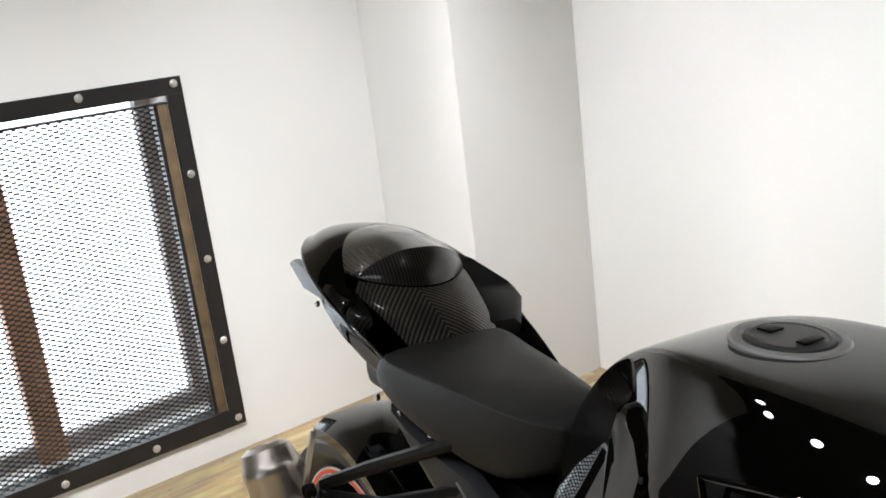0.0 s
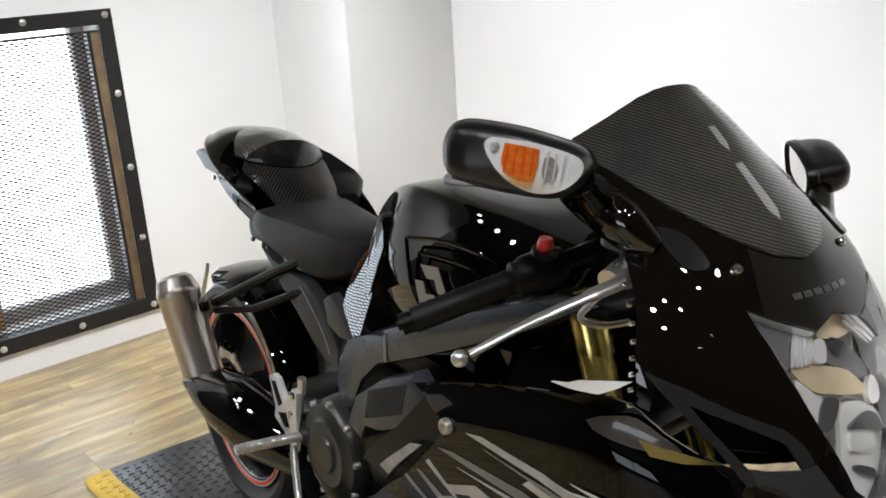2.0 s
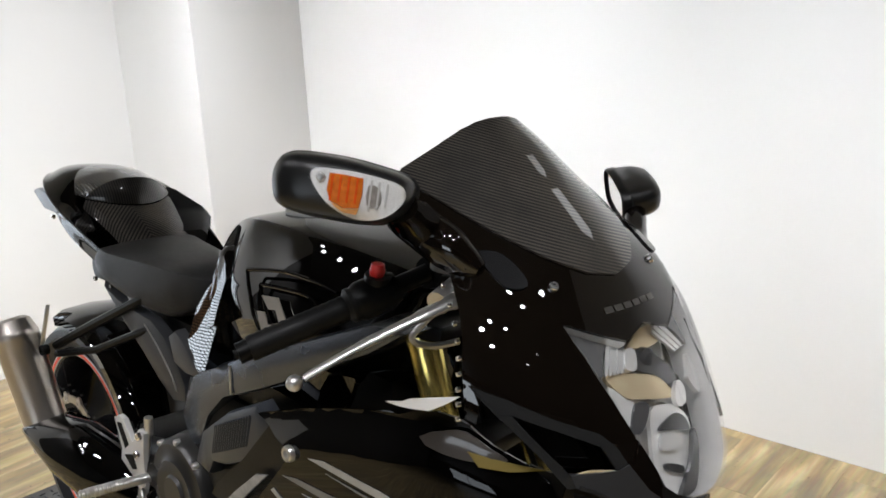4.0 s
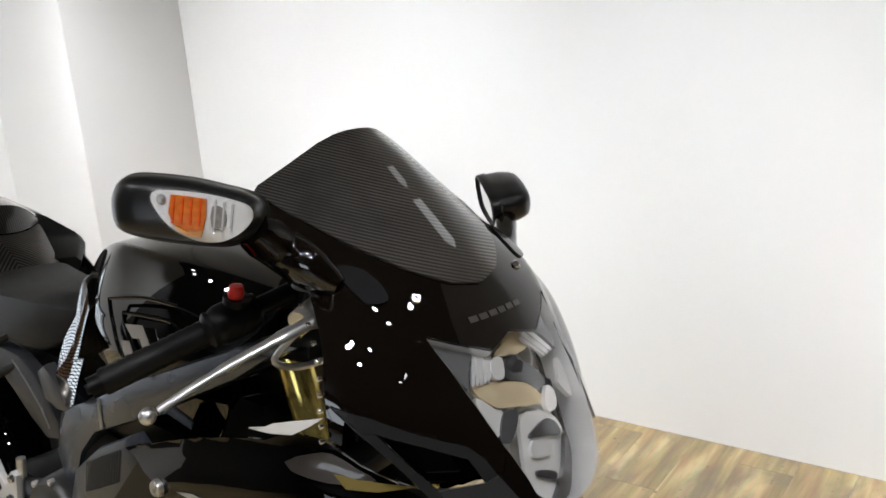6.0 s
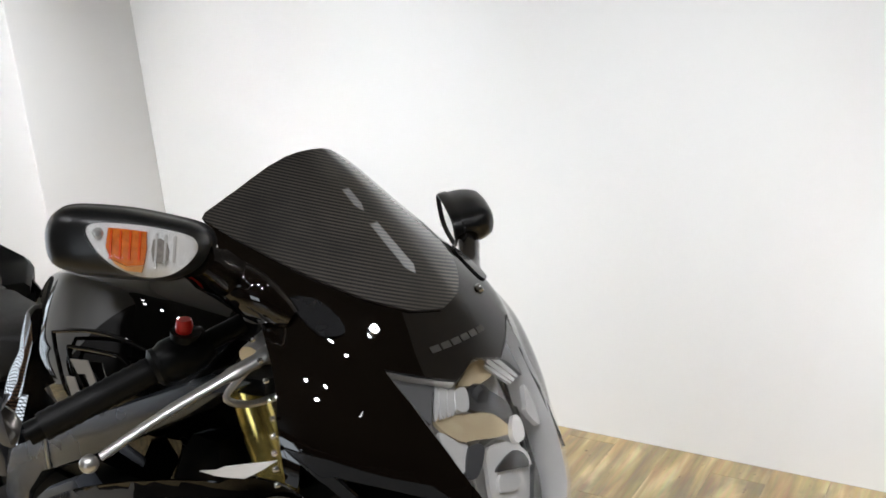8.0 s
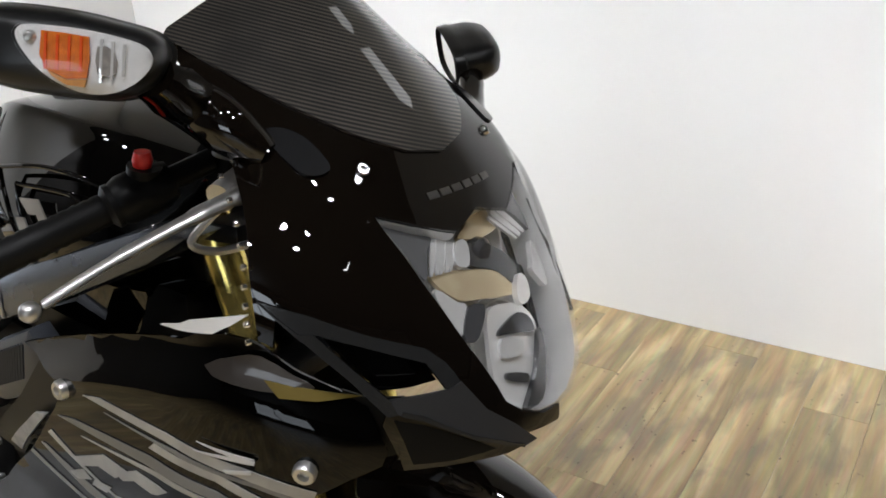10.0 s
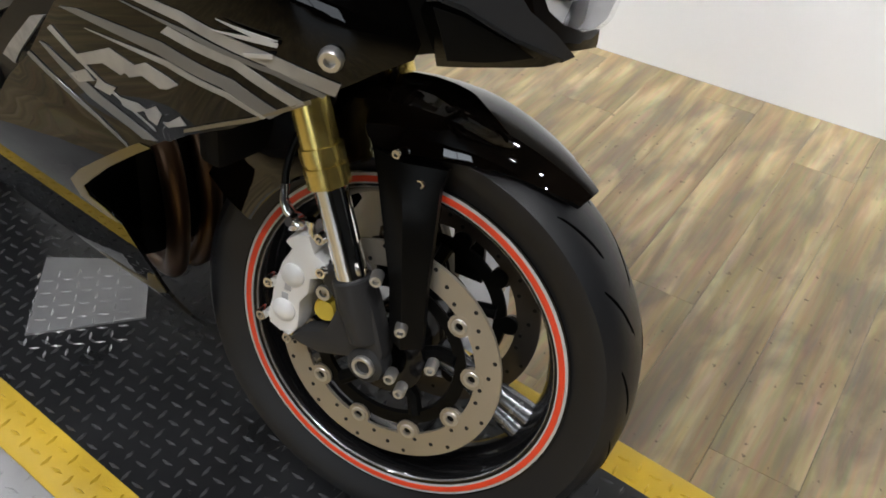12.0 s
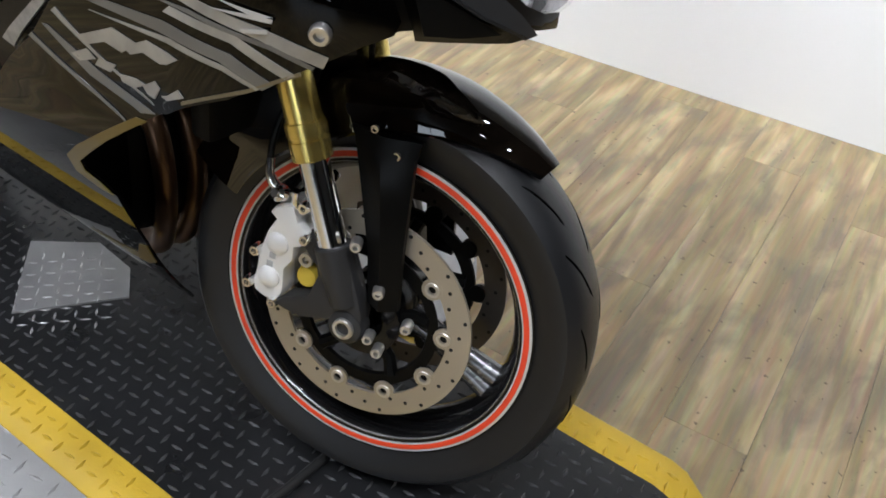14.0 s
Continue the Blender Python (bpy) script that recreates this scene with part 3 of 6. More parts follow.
def hull(th, z):
    """The hull at a height: th in degrees round from the nose to the right flank, a centimetre a degree past 90."""
    xf, xs, w = (float(np.mean(np.interp([z - 0.024, z - 0.012, z, z + 0.012, z + 0.024], HZ, col))) for col in (HF, HS, HW))
    if th < 0:
        w *= float(np.interp(z, [0.70, 0.80, 0.90, 0.97], [0.60, 0.66, 0.86, 1.0]))
    if abs(th) > 90:
        return Vector((xs - (abs(th) - 90) / 100, -math.copysign(w, th), z))
    return Vector((xs + (xf - xs) * math.cos(radians(th)), -w * math.sin(radians(th)), z))


def hull_normal(th, z):
    e = 0.5
    du = hull(th + e, z) - hull(th - e, z)
    dz = hull(th, z + 0.004) - hull(th, z - 0.004)
    n = dz.cross(du)
    return n.normalized() if n.length > 1e-9 else Vector((1, 0, 0))


def smooth_outline(poly, n):
    if n < 2:
        return [(a, b) for a, b in poly]
    return [(q.x * 100, q.y) for q in curve([(a / 100, b, 0) for a, b in poly], n, True)]


def skin(poly, out=0.0, thick=0.004, mirror=False, step=(4.0, 0.018), surface=hull, normal=hull_normal, n=1, puff=None):
    """A panel of the hull within an outline of (th, z), of real thickness."""
    bm = bmesh.new()
    outline = smooth_outline(poly, n)
    area = sum(a[0] * b[1] - b[0] * a[1] for a, b in zip(outline, outline[1:] + outline[:1]))
    if area < 0:
        outline = outline[::-1]
    bm.faces.new([bm.verts.new((a, b, 0)) for a, b in outline])
    for axis, s in ((0, step[0]), (1, step[1])):
        lo, hi = min(q[axis] for q in outline), max(q[axis] for q in outline)
        k = math.floor(lo / s) + 1
        while k * s < hi:
            co = [0, 0, 0]
            no = [0, 0, 0]
            co[axis], no[axis] = k * s + 1e-6, 1
            bmesh.ops.bisect_plane(bm, geom=bm.verts[:] + bm.edges[:] + bm.faces[:], plane_co=co, plane_no=no, dist=1e-7)
            k += 1
    bmesh.ops.triangulate(bm, faces=[fc for fc in bm.faces if len(fc.verts) > 4])
    flat = [(v, v.co.x, v.co.y) for v in bm.verts]
    where = {}
    for v, a, b in flat:
        nn = normal(a, b)
        o = out + (puff(a, b) if puff else 0)
        v.co = surface(a, b) + nn * o
        where[v] = nn
    got = bmesh.ops.extrude_face_region(bm, geom=bm.faces[:])
    fresh = [v for v in got["geom"] if isinstance(v, bmesh.types.BMVert)]
    base = {tuple(round(c, 7) for c in v.co): where[v] for v in where}
    for v in fresh:
        v.co -= base[tuple(round(c, 7) for c in v.co)] * thick
    if mirror:
        got = bmesh.ops.duplicate(bm, geom=bm.verts[:] + bm.edges[:] + bm.faces[:])
        vs = [v for v in got["geom"] if isinstance(v, bmesh.types.BMVert)]
        for v in vs:
            v.co.y = -v.co.y
        bmesh.ops.reverse_faces(bm, faces=[f for f in got["geom"] if isinstance(f, bmesh.types.BMFace)])
        bmesh.ops.remove_doubles(bm, verts=bm.verts, dist=2e-5)
    return bm


def flip(bm):
    bmesh.ops.scale(bm, vec=(1, -1, 1), verts=bm.verts)
    bmesh.ops.reverse_faces(bm, faces=bm.faces)
    return bm


def bolts(name, spots, r, h, mat_, parent, label="", by=None):
    """One bolt as a part, and its repeats on the same mesh: spots of (place, axis)."""
    first_ = None
    for at, ax in spots:
        m_ = Matrix.Translation(at) @ Vector(ax).to_track_quat("Z", "Y").to_matrix().to_4x4()
        m_ = by @ m_ if by else m_
        if first_ is None:
            first_ = part(name, bolt(bmesh.new(), (0, 0, 0), (0, 0, 1), r, h), mat_, parent, label)
            first_.matrix_basis = m_
        else:
            copies(first_, m_)


# -- nose, screen and headlight
LAMP_R = [(0, 0.919), (3.5, 0.915), (10.2, 0.908), (19.3, 0.920), (29.4, 0.934), (25.8, 0.903), (22.8, 0.863), (19.7, 0.820), (16.6, 0.787), (15.3, 0.770), (11.7, 0.757), (6, 0.747), (0, 0.744)]
SCREEN_LOW = [(69.4, 1.068), (53.4, 1.043), (39.5, 1.018), (24.5, 0.991), (11.8, 0.973), (0, 0.966)]


def ridge(a, b):
    """The cheek below the ridge from the mirror to the headlight lies a little deeper."""
    line = float(np.interp(a, [15, 29.4, 40, 54, 66], [0.905, 0.934, 0.964, 1.0, 1.045]))
    return -0.012 * min(1.0, max(0.0, (line - b) / 0.045)) * min(1.0, max(0.0, (a - 20) / 10))


cowl = SCREEN_LOW + LAMP_R[:8] + [(22.4, 0.797), (25.7, 0.801), (27.8, 0.822), (30.8, 0.829), (41.5, 0.847), (52.4, 0.866), (60, 0.877), (62.6, 0.838), (65.9, 0.842), (66.9, 0.907), (63.8, 0.954), (61.9, 0.984), (62.7, 1.006), (66.3, 1.046)]
part("nose_fairing", skin(cowl, 0, 0.004, True, puff=ridge, step=(2.0, 0.009)), NOSE, bike, "glossy black nose fairing")
rim = [(67.5, 1.074), (55.5, 1.091), (44, 1.106), (33, 1.118), (22, 1.126), (11, 1.130), (0, 1.131)]
screen_poly = [(a, b) for a, b in SCREEN_LOW[::-1]] + rim
part("windscreen", skin(screen_poly, 0.003, 0.004, True, step=(3, 0.009)), CARBON_SCREEN, bike, "carbon-fibre look tinted windscreen")
headlight = part("headlight", skin(LAMP_R, 0.002, 0.003, True, step=(3, 0.012)), LENS, bike, "clear twin-bulb headlight lens")
headlight.visible_shadow = False


def behind(th, z, depth):
    return hull(th, z) - hull_normal(th, z) * depth


bm = skin([(a * 0.98, 0.83 + (b - 0.83) * 0.98) for a, b in LAMP_R], -0.050, 0.003, True, step=(3, 0.012))
HOUSING = plain("lamp_housing", (0.90, 0.89, 0.87), 0.10, 0.5, vary=0.2, patch=70, bump=0.7, size=55)
part("housing", bm, HOUSING, headlight, "silvered lamp housing")
bm = bmesh.new()
edge = [(a, b) for a, b in LAMP_R] + [(-a, b) for a, b in LAMP_R[-2:0:-1]]


def lamp_edge(a, b, k, d):
    """A point of the lamp's wall: on the lens's edge shrunk by k, d behind it."""
    th, z = abs(a) * k, 0.83 + (b - 0.83) * k
    q = hull(th, z)
    if a >= 0:
        return q - hull_normal(th, z) * d
    return Vector((q.x - 0.97 * d, -q.y, q.z - 0.2 * d))


rings(bm, [[lamp_edge(a, b, k, d) for a, b in edge] for k, d in ((0.998, 0.003), (0.99, 0.025), (0.98, 0.051), (0.965, 0.051), (0.975, 0.025), (0.99, 0.003))], True, False)
part("housing_wall", bm, HOUSING, headlight)


def inner(name, poly, depth, mat_, label="", both=True, thick=0.006):
    """A shaped piece of the lamp's inside, painted reflections included, on one or both halves."""
    for s in (1, -1) if both else (1,):
        b2 = skin(poly, -depth, thick, False, step=(4, 0.02), n=3)
        if s < 0:
            flip(b2)
        part(name, b2, mat_, headlight, label)


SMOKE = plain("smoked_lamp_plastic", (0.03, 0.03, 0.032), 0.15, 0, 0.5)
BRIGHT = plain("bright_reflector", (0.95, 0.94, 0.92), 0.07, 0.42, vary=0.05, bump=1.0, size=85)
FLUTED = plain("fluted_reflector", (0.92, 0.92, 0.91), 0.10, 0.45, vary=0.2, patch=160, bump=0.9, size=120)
# upper bowl with its bulb shield, lower bowl below
for z, r, x, tilt in ((0.868, 0.050, 0.062, 0.25), (0.792, 0.034, 0.100, 0.2)):
    bm = lathe(bmesh.new(), [(0.010, -0.040), (r * 0.45, -0.036), (r * 0.75, -0.022), (r * 0.93, -0.004), (r, 0.014), (r * 1.05, 0.014), (r * 1.05, 0.004), (r * 0.98, -0.008)], (x, 0.0, z), (1, -0.10, tilt), 44)
    part("reflector", bm, BRIGHT, headlight, "chromed reflector bowl")
bm = lathe(bmesh.new(), [(0, 0.034), (0.010, 0.033), (0.015, 0.028), (0.0165, 0.0), (0.0165, -0.03)], (0.066, 0.002, 0.872), (1, -0.12, 0.12), 28)
part("bulb_shield", bm, SMOKE, headlight, "dark bulb shield with painted dark reflection")
bm = lathe(bmesh.new(), [(0.0168, 0.0), (0.0195, 0.0), (0.0195, 0.012), (0.0168, 0.012)], (0.066, 0.002, 0.872), (1, -0.12, 0.12), 28, True)
part("shield_ring", bm, BRIGHT, headlight)
# Grey for darkness mirrored in the chrome, painted on as separate pieces.
PAINTED_DARK = plain("painted_lamp_dark", (0.16, 0.16, 0.165), 0.07, 0.8, vary=0.5, patch=70, bump=0.8, size=70)
# Tan tint stands in for the wood floor mirrored in the bowl.
FLOOR_REFLECTION = plain("painted_floor_reflection", (0.92, 0.70, 0.47), 0.09, 0.45, vary=0.25, patch=60, bump=0.8, size=60)
inner("upper_shade", [(5.6, 0.907), (2.0, 0.912), (-6.8, 0.922), (-12.0, 0.914), (-14.3, 0.905), (-10.3, 0.900), (-2.7, 0.900), (2.4, 0.903)], 0.020, FLOOR_REFLECTION, "reflector top with the floor's warm reflection painted in", False)
# Wide dark band: the dark room's reflection in the bowl, given a shape.
inner("bulb_band", [(3.8, 0.900), (-4.0, 0.892), (-10.2, 0.874), (-11.6, 0.864), (-8.2, 0.851), (-3.8, 0.861), (0.7, 0.874), (6.7, 0.884)], 0.019, PAINTED_DARK, "dark bulb shield with painted dark reflection", False)
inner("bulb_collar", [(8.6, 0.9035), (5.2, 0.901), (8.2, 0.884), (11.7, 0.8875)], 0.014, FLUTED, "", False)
inner("lower_bowl", [(18.0, 0.888), (10.9, 0.884), (0.6, 0.873), (-4.7, 0.857), (-6.6, 0.846), (0.9, 0.8485), (8.3, 0.855), (14.7, 0.861), (18.7, 0.879)], 0.020, FLOOR_REFLECTION, "reflector bowl with the floor's warm reflection painted in", False)
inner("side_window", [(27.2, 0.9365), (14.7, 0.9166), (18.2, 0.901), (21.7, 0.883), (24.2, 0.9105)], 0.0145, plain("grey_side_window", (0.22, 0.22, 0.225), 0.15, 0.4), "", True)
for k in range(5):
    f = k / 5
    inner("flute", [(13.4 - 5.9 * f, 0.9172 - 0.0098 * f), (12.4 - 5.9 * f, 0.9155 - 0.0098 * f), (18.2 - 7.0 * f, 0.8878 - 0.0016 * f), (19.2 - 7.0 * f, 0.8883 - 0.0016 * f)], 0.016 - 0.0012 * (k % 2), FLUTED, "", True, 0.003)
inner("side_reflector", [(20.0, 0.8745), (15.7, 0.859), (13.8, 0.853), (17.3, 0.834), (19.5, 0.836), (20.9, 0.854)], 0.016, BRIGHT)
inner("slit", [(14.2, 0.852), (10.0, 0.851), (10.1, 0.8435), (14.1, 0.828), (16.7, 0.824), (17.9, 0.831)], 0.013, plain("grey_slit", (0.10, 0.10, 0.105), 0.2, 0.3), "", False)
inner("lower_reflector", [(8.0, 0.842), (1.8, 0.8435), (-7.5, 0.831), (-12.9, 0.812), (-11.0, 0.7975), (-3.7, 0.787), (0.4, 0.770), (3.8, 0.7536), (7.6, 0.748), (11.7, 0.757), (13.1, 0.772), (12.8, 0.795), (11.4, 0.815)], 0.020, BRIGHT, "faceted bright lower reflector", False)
for fc_, mt_ in (([(-0.5, 0.832), (-6.4, 0.8215), (-6.4, 0.809), (5.2, 0.819), (8.4, 0.8214), (6.4, 0.827)], PAINTED_DARK), ([(9.1, 0.787), (3.3, 0.778), (4.1, 0.770), (10.0, 0.781)], PAINTED_DARK), ([(7.7, 0.818), (1.6, 0.809), (3.2, 0.798), (9.8, 0.802)], FLUTED)):
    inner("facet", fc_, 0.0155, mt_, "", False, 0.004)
inner("rim_shade", [(-9.3, 0.808), (-9.0, 0.7885), (1.1, 0.750), (7.8, 0.747), (2.6, 0.769), (-2.3, 0.789)], 0.012, PAINTED_DARK, "", False)
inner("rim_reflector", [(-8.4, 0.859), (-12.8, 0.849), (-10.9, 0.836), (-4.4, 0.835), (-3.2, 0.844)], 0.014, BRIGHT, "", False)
# winglets: grey strips round a deep duct
for s in (1, -1):
    for nm, poly, o, mat_ in (
            ("winglet", [(63.2, 0.883), (52.3, 0.870), (41.5, 0.851), (30.8, 0.833), (27.2, 0.818), (25.4, 0.801), (28.6, 0.797), (31.2, 0.821), (41.6, 0.840), (51.9, 0.856), (54.7, 0.851)], 0.012, GREYPL),
            ("winglet_edge", [(63.2, 0.883), (54.7, 0.856), (51.9, 0.856), (45.1, 0.823), (39.8, 0.797), (39.0, 0.785), (40.9, 0.784), (46.8, 0.818), (53.5, 0.848)], 0.014, GREYPL),
            ("winglet_foot", [(39.8, 0.797), (34.1, 0.797), (28.6, 0.797), (25.4, 0.801), (21.6, 0.774), (11, 0.734), (14.6, 0.732), (25.2, 0.751), (34.3, 0.778), (39.0, 0.785)], 0.0135, DARKPL),
            ("winglet_rim", [(38.0, 0.787), (34.3, 0.781), (25.2, 0.754), (14.6, 0.735), (14.6, 0.7325), (25.2, 0.7505), (34.3, 0.7765), (38.4, 0.7835)], 0.0155, GREYPL),
            ("chin_edge", [(40.9, 0.787), (34.3, 0.780), (25.2, 0.753), (14.7, 0.733), (11, 0.733), (17.9, 0.730), (29.2, 0.733), (39.4, 0.734), (42.1, 0.776)], 0.011, GLOSS),
            ("duct", [(54.6, 0.860), (41.4, 0.846), (30.5, 0.827), (26.5, 0.797), (34.3, 0.793), (41, 0.792), (46.2, 0.820)], -0.03, GLOSS),
            ("chin_recess", [(39.9, 0.780), (34.3, 0.772), (20.7, 0.738), (29.7, 0.737), (37.7, 0.739)], 0.0115, SATIN)):
        b2 = skin(poly, o if s > 0 else min(o, 0.0) - 0.022, 0.006 if o > 0.0116 else 0.004, False, step=(4, 0.02))
        if s < 0:
            flip(b2)
            bmesh.ops.scale(b2, vec=(0.97, 0.66, 1), verts=b2.verts)
        part(nm, b2, mat_, bike)
chin = LAMP_R[7:][::-1] + [(22.4, 0.799), (25.4, 0.801), (21.6, 0.774), (11, 0.734), (0, 0.728)]
part("chin_panel", skin(chin, 0.002, 0.004, False, step=(3, 0.012)), NOSE, bike, "glossy black chin below the headlight")
part("inner_fairing", skin([(49, 0.80), (44, 0.792), (36, 0.79), (36, 0.735), (45, 0.726), (50, 0.76)], -0.014, 0.004, False, step=(3, 0.012)), SATIN, bike)
# vent recess beside the screen
for s in (1, -1):
    b2 = skin([(49.2, 0.996), (43.7, 1.000), (38.2, 0.992), (35.3, 0.972), (39.3, 0.966), (44.7, 0.971)], 0.0025, 0.003, False, n=3, step=(3, 0.012))
    if s < 0:
        flip(b2)
    part("vent_cover", b2, plain("smoked_vent_cover", (0.012, 0.012, 0.013), 0.25, 0, 0.3, spec=0.3), bike, "smoked oval vent cover")
    bm = bmesh.new()
    q = hull(s * 27, 0.966)
    bolt(bm, q, hull_normal(s * 27, 0.966) if s > 0 else Vector((1, 1, 1)).normalized(), 0.006, 0.004)
    part("screen_bolt", bm, CHROME, bike)
# maker's mark on the nose: plain bars
for k in range(6):
    b2 = skin([(12.6 - k * 4.3, 0.9405), (9.2 - k * 4.3, 0.9405), (9.2 - k * 4.3, 0.9350), (12.6 - k * 4.3, 0.9350)], 0.0012, 0.001, False, step=(3, 0.02))
    part("nose_mark", b2, MARKGREY, bike)

# -- side panels
PANEL = [(116.9, 0.728), (111.1, 0.753), (105, 0.778), (98, 0.803), (92.4, 0.820), (84.8, 0.835), (75.8, 0.842), (69.2, 0.840), (65.4, 0.835), (58.4, 0.816), (49.8, 0.799), (44.3, 0.783),
         (42.1, 0.747), (43.3, 0.734), (49.1, 0.720), (54.5, 0.699), (63.8, 0.657), (71.1, 0.626), (83.3, 0.596), (90.8, 0.572), (95.5, 0.535), (101.1, 0.494), (105.5, 0.458), (108.0, 0.437), (108.2, 0.430), (107.4, 0.424), (104.5, 0.420), (101.8, 0.411), (100.2, 0.382), (98.8, 0.345), (98.2, 0.310), (96.8, 0.262), (98.5, 0.218), (104, 0.222), (113, 0.238), (127, 0.256), (142, 0.283), (155, 0.330),
         (134.5, 0.424), (122.5, 0.508), (113.8, 0.590), (108.2, 0.680), (107.0, 0.711)]


def belly_puff(a, b):
    """A crease along the upper flank and a swelling over the radiator."""
    line = float(np.interp(a, [45, 60, 76, 92, 104, 114], [0.765, 0.775, 0.79, 0.775, 0.74, 0.70]))
    up_side = max(0.0, min(1.0, (b - line) / 0.03))
    return -0.016 * up_side + 0.006 * math.sin(min(1, max(0, (line - b) / 0.2)) * math.pi) + 0.016 * math.sin(min(1, max(0, (0.56 - b) / 0.32)) * math.pi)


for s in (1, -1):
    b2 = skin(PANEL, 0, 0.004, False, puff=belly_puff, step=(3.0, 0.015))
    if s < 0:
        flip(b2)
        for v in b2.verts:
            v.co.y *= float(np.interp(v.co.x, [-0.28, 0.03], [1.0, 0.64]))
    part("side_fairing", b2, BELLY, bike, "glossy black side fairing with silver streak decals")


def decal(poly, mat_, name="decal", o=0.0016, n=1):
    part(name, skin(poly, o, 0.001, False, puff=belly_puff, step=(3.0, 0.015), n=n), mat_, bike)


decal([(102.8, 0.719), (99.9, 0.727), (88.2, 0.731), (68.8, 0.721), (54.5, 0.705), (54.3, 0.692), (69.3, 0.709), (88.2, 0.721)], DECAL)
decal([(107.5, 0.673), (104.4, 0.681), (91.4, 0.692), (73.9, 0.684), (61.9, 0.661), (63.7, 0.651), (76.0, 0.672), (92.2, 0.678)], DECALDARK)
decal([(90.6, 0.711), (73.9, 0.706), (58.6, 0.678), (60.3, 0.671), (74.7, 0.697), (91.4, 0.702)], DECAL)
decal([(105.2, 0.623), (99.0, 0.656), (94.7, 0.651), (97.1, 0.631), (100.0, 0.634), (103.1, 0.619)], DECAL, "decal_mark")
decal([(97.1, 0.639), (93.4, 0.661), (86.7, 0.655), (91.1, 0.640), (93.8, 0.644), (95.7, 0.634)], DECAL, "decal_mark")
for bar in ([(106.0, 0.596), (103.2, 0.613), (101.7, 0.604), (104.4, 0.591)], [(101.1, 0.607), (98.1, 0.610), (99.1, 0.596), (101.7, 0.596)], [(97.6, 0.600), (94.7, 0.605), (93.3, 0.602), (95.2, 0.590), (97.1, 0.591)],
            [(93.7, 0.600), (91.9, 0.614), (91.0, 0.607), (91.8, 0.589), (93.0, 0.591)], [(90.8, 0.598), (85.9, 0.617), (83.7, 0.609), (89.8, 0.595)]):
    decal(bar, DECAL, "decal_mark")
decal([(99.0, 0.713), (86.0, 0.716), (66.0, 0.706), (56.0, 0.692), (56.2, 0.688), (66.5, 0.7015), (86.0, 0.7115)], DECALDARK, "streak")
decal([(103.0, 0.664), (90.0, 0.676), (74.0, 0.668), (64.5, 0.652), (65.0, 0.649), (74.5, 0.6625), (90.5, 0.6695)], DECAL, "streak")
decal([(109.0, 0.646), (101.0, 0.612), (92.5, 0.583), (92.0, 0.579), (100.5, 0.606), (109.6, 0.640)], DECAL, "streak")
decal([(113.5, 0.596), (104.0, 0.562), (97.0, 0.540), (96.8, 0.537), (104.5, 0.557), (114.0, 0.590)], DECALDARK, "streak")
decal([(111.3, 0.617), (110.2, 0.618), (100.7, 0.588), (91.8, 0.567), (94.2, 0.559), (102.8, 0.577)], DECALDARK)
for slat in ([(79.6, 0.739), (69.8, 0.736), (67.0, 0.735), (69.9, 0.731)], [(80.3, 0.728), (73.4, 0.732), (67.0, 0.733), (67.1, 0.729), (73.4, 0.7285)], [(73.2, 0.716), (67.7, 0.722), (67.5, 0.718), (72.5, 0.713)]):
    decal(slat, SILVERTAPE, "vent_slat", 0.004)
decal([(93.0, 0.552), (101.1, 0.4945), (105.5, 0.4585), (108.0, 0.4365), (107.4, 0.4245), (104.5, 0.420), (102.2, 0.411), (104.5, 0.409), (109.5, 0.415), (110.8, 0.434), (108.0, 0.460), (103.2, 0.494), (95.0, 0.550)], GOLDDECAL, "gold_flash")
decal([(84.4, 0.603), (67.1, 0.648), (58.2, 0.683), (57.5, 0.679), (66.8, 0.643), (84.3, 0.598)], plain("beige_edge", (0.20, 0.17, 0.11), 0.3, 0.2), "edge_pinstripe")
decal([(98.9, 0.340), (98.4, 0.312), (101.0, 0.292), (108.0, 0.279), (115.0, 0.278), (108.0, 0.290), (102.5, 0.305), (100.6, 0.335)], GOLDDECAL, "gold_flash")
# upper duct fin
decal([(79.8, 0.812), (71.6, 0.826), (65.4, 0.829), (58.7, 0.814), (54.4, 0.803), (60.8, 0.798), (71.7, 0.802)], plain("brown_gloss", (0.05, 0.042, 0.036), 0.3, 0.4, 1.0), "duct_fin", 0.006, 2)
decal([(65.1, 0.808), (56.4, 0.803), (44.9, 0.796), (54.2, 0.793), (61.8, 0.795)], GOLDDECAL, "duct_accent", 0.0075)
bolts("fairing_bolt", [(hull(106.6, 0.711) + Vector((0, -0.002, 0)), (0, -1, 0.05)), (hull(57.5, 0.728) + hull_normal(57.5, 0.728) * 0.004, hull_normal(57.5, 0.728))], 0.011, 0.008, ALLOY, bike, "silver button-head bolt")
b2 = skin([(108.9, 0.692), (116.3, 0.591), (125.9, 0.497), (132.6, 0.505), (122, 0.620), (114.5, 0.728), (111.1, 0.741)], -0.03, 0.01, False)
part("inner_panel", b2, SATIN, bike)
b2 = skin([(114.3, 0.629), (117.1, 0.618), (124.6, 0.537), (122.2, 0.532)], -0.018, 0.004, False)
part("spec_plate", b2, plain("data_plate", (0.36, 0.36, 0.35), 0.4, 0.3, vary=0.6, patch=60), bike, "silver data plate")
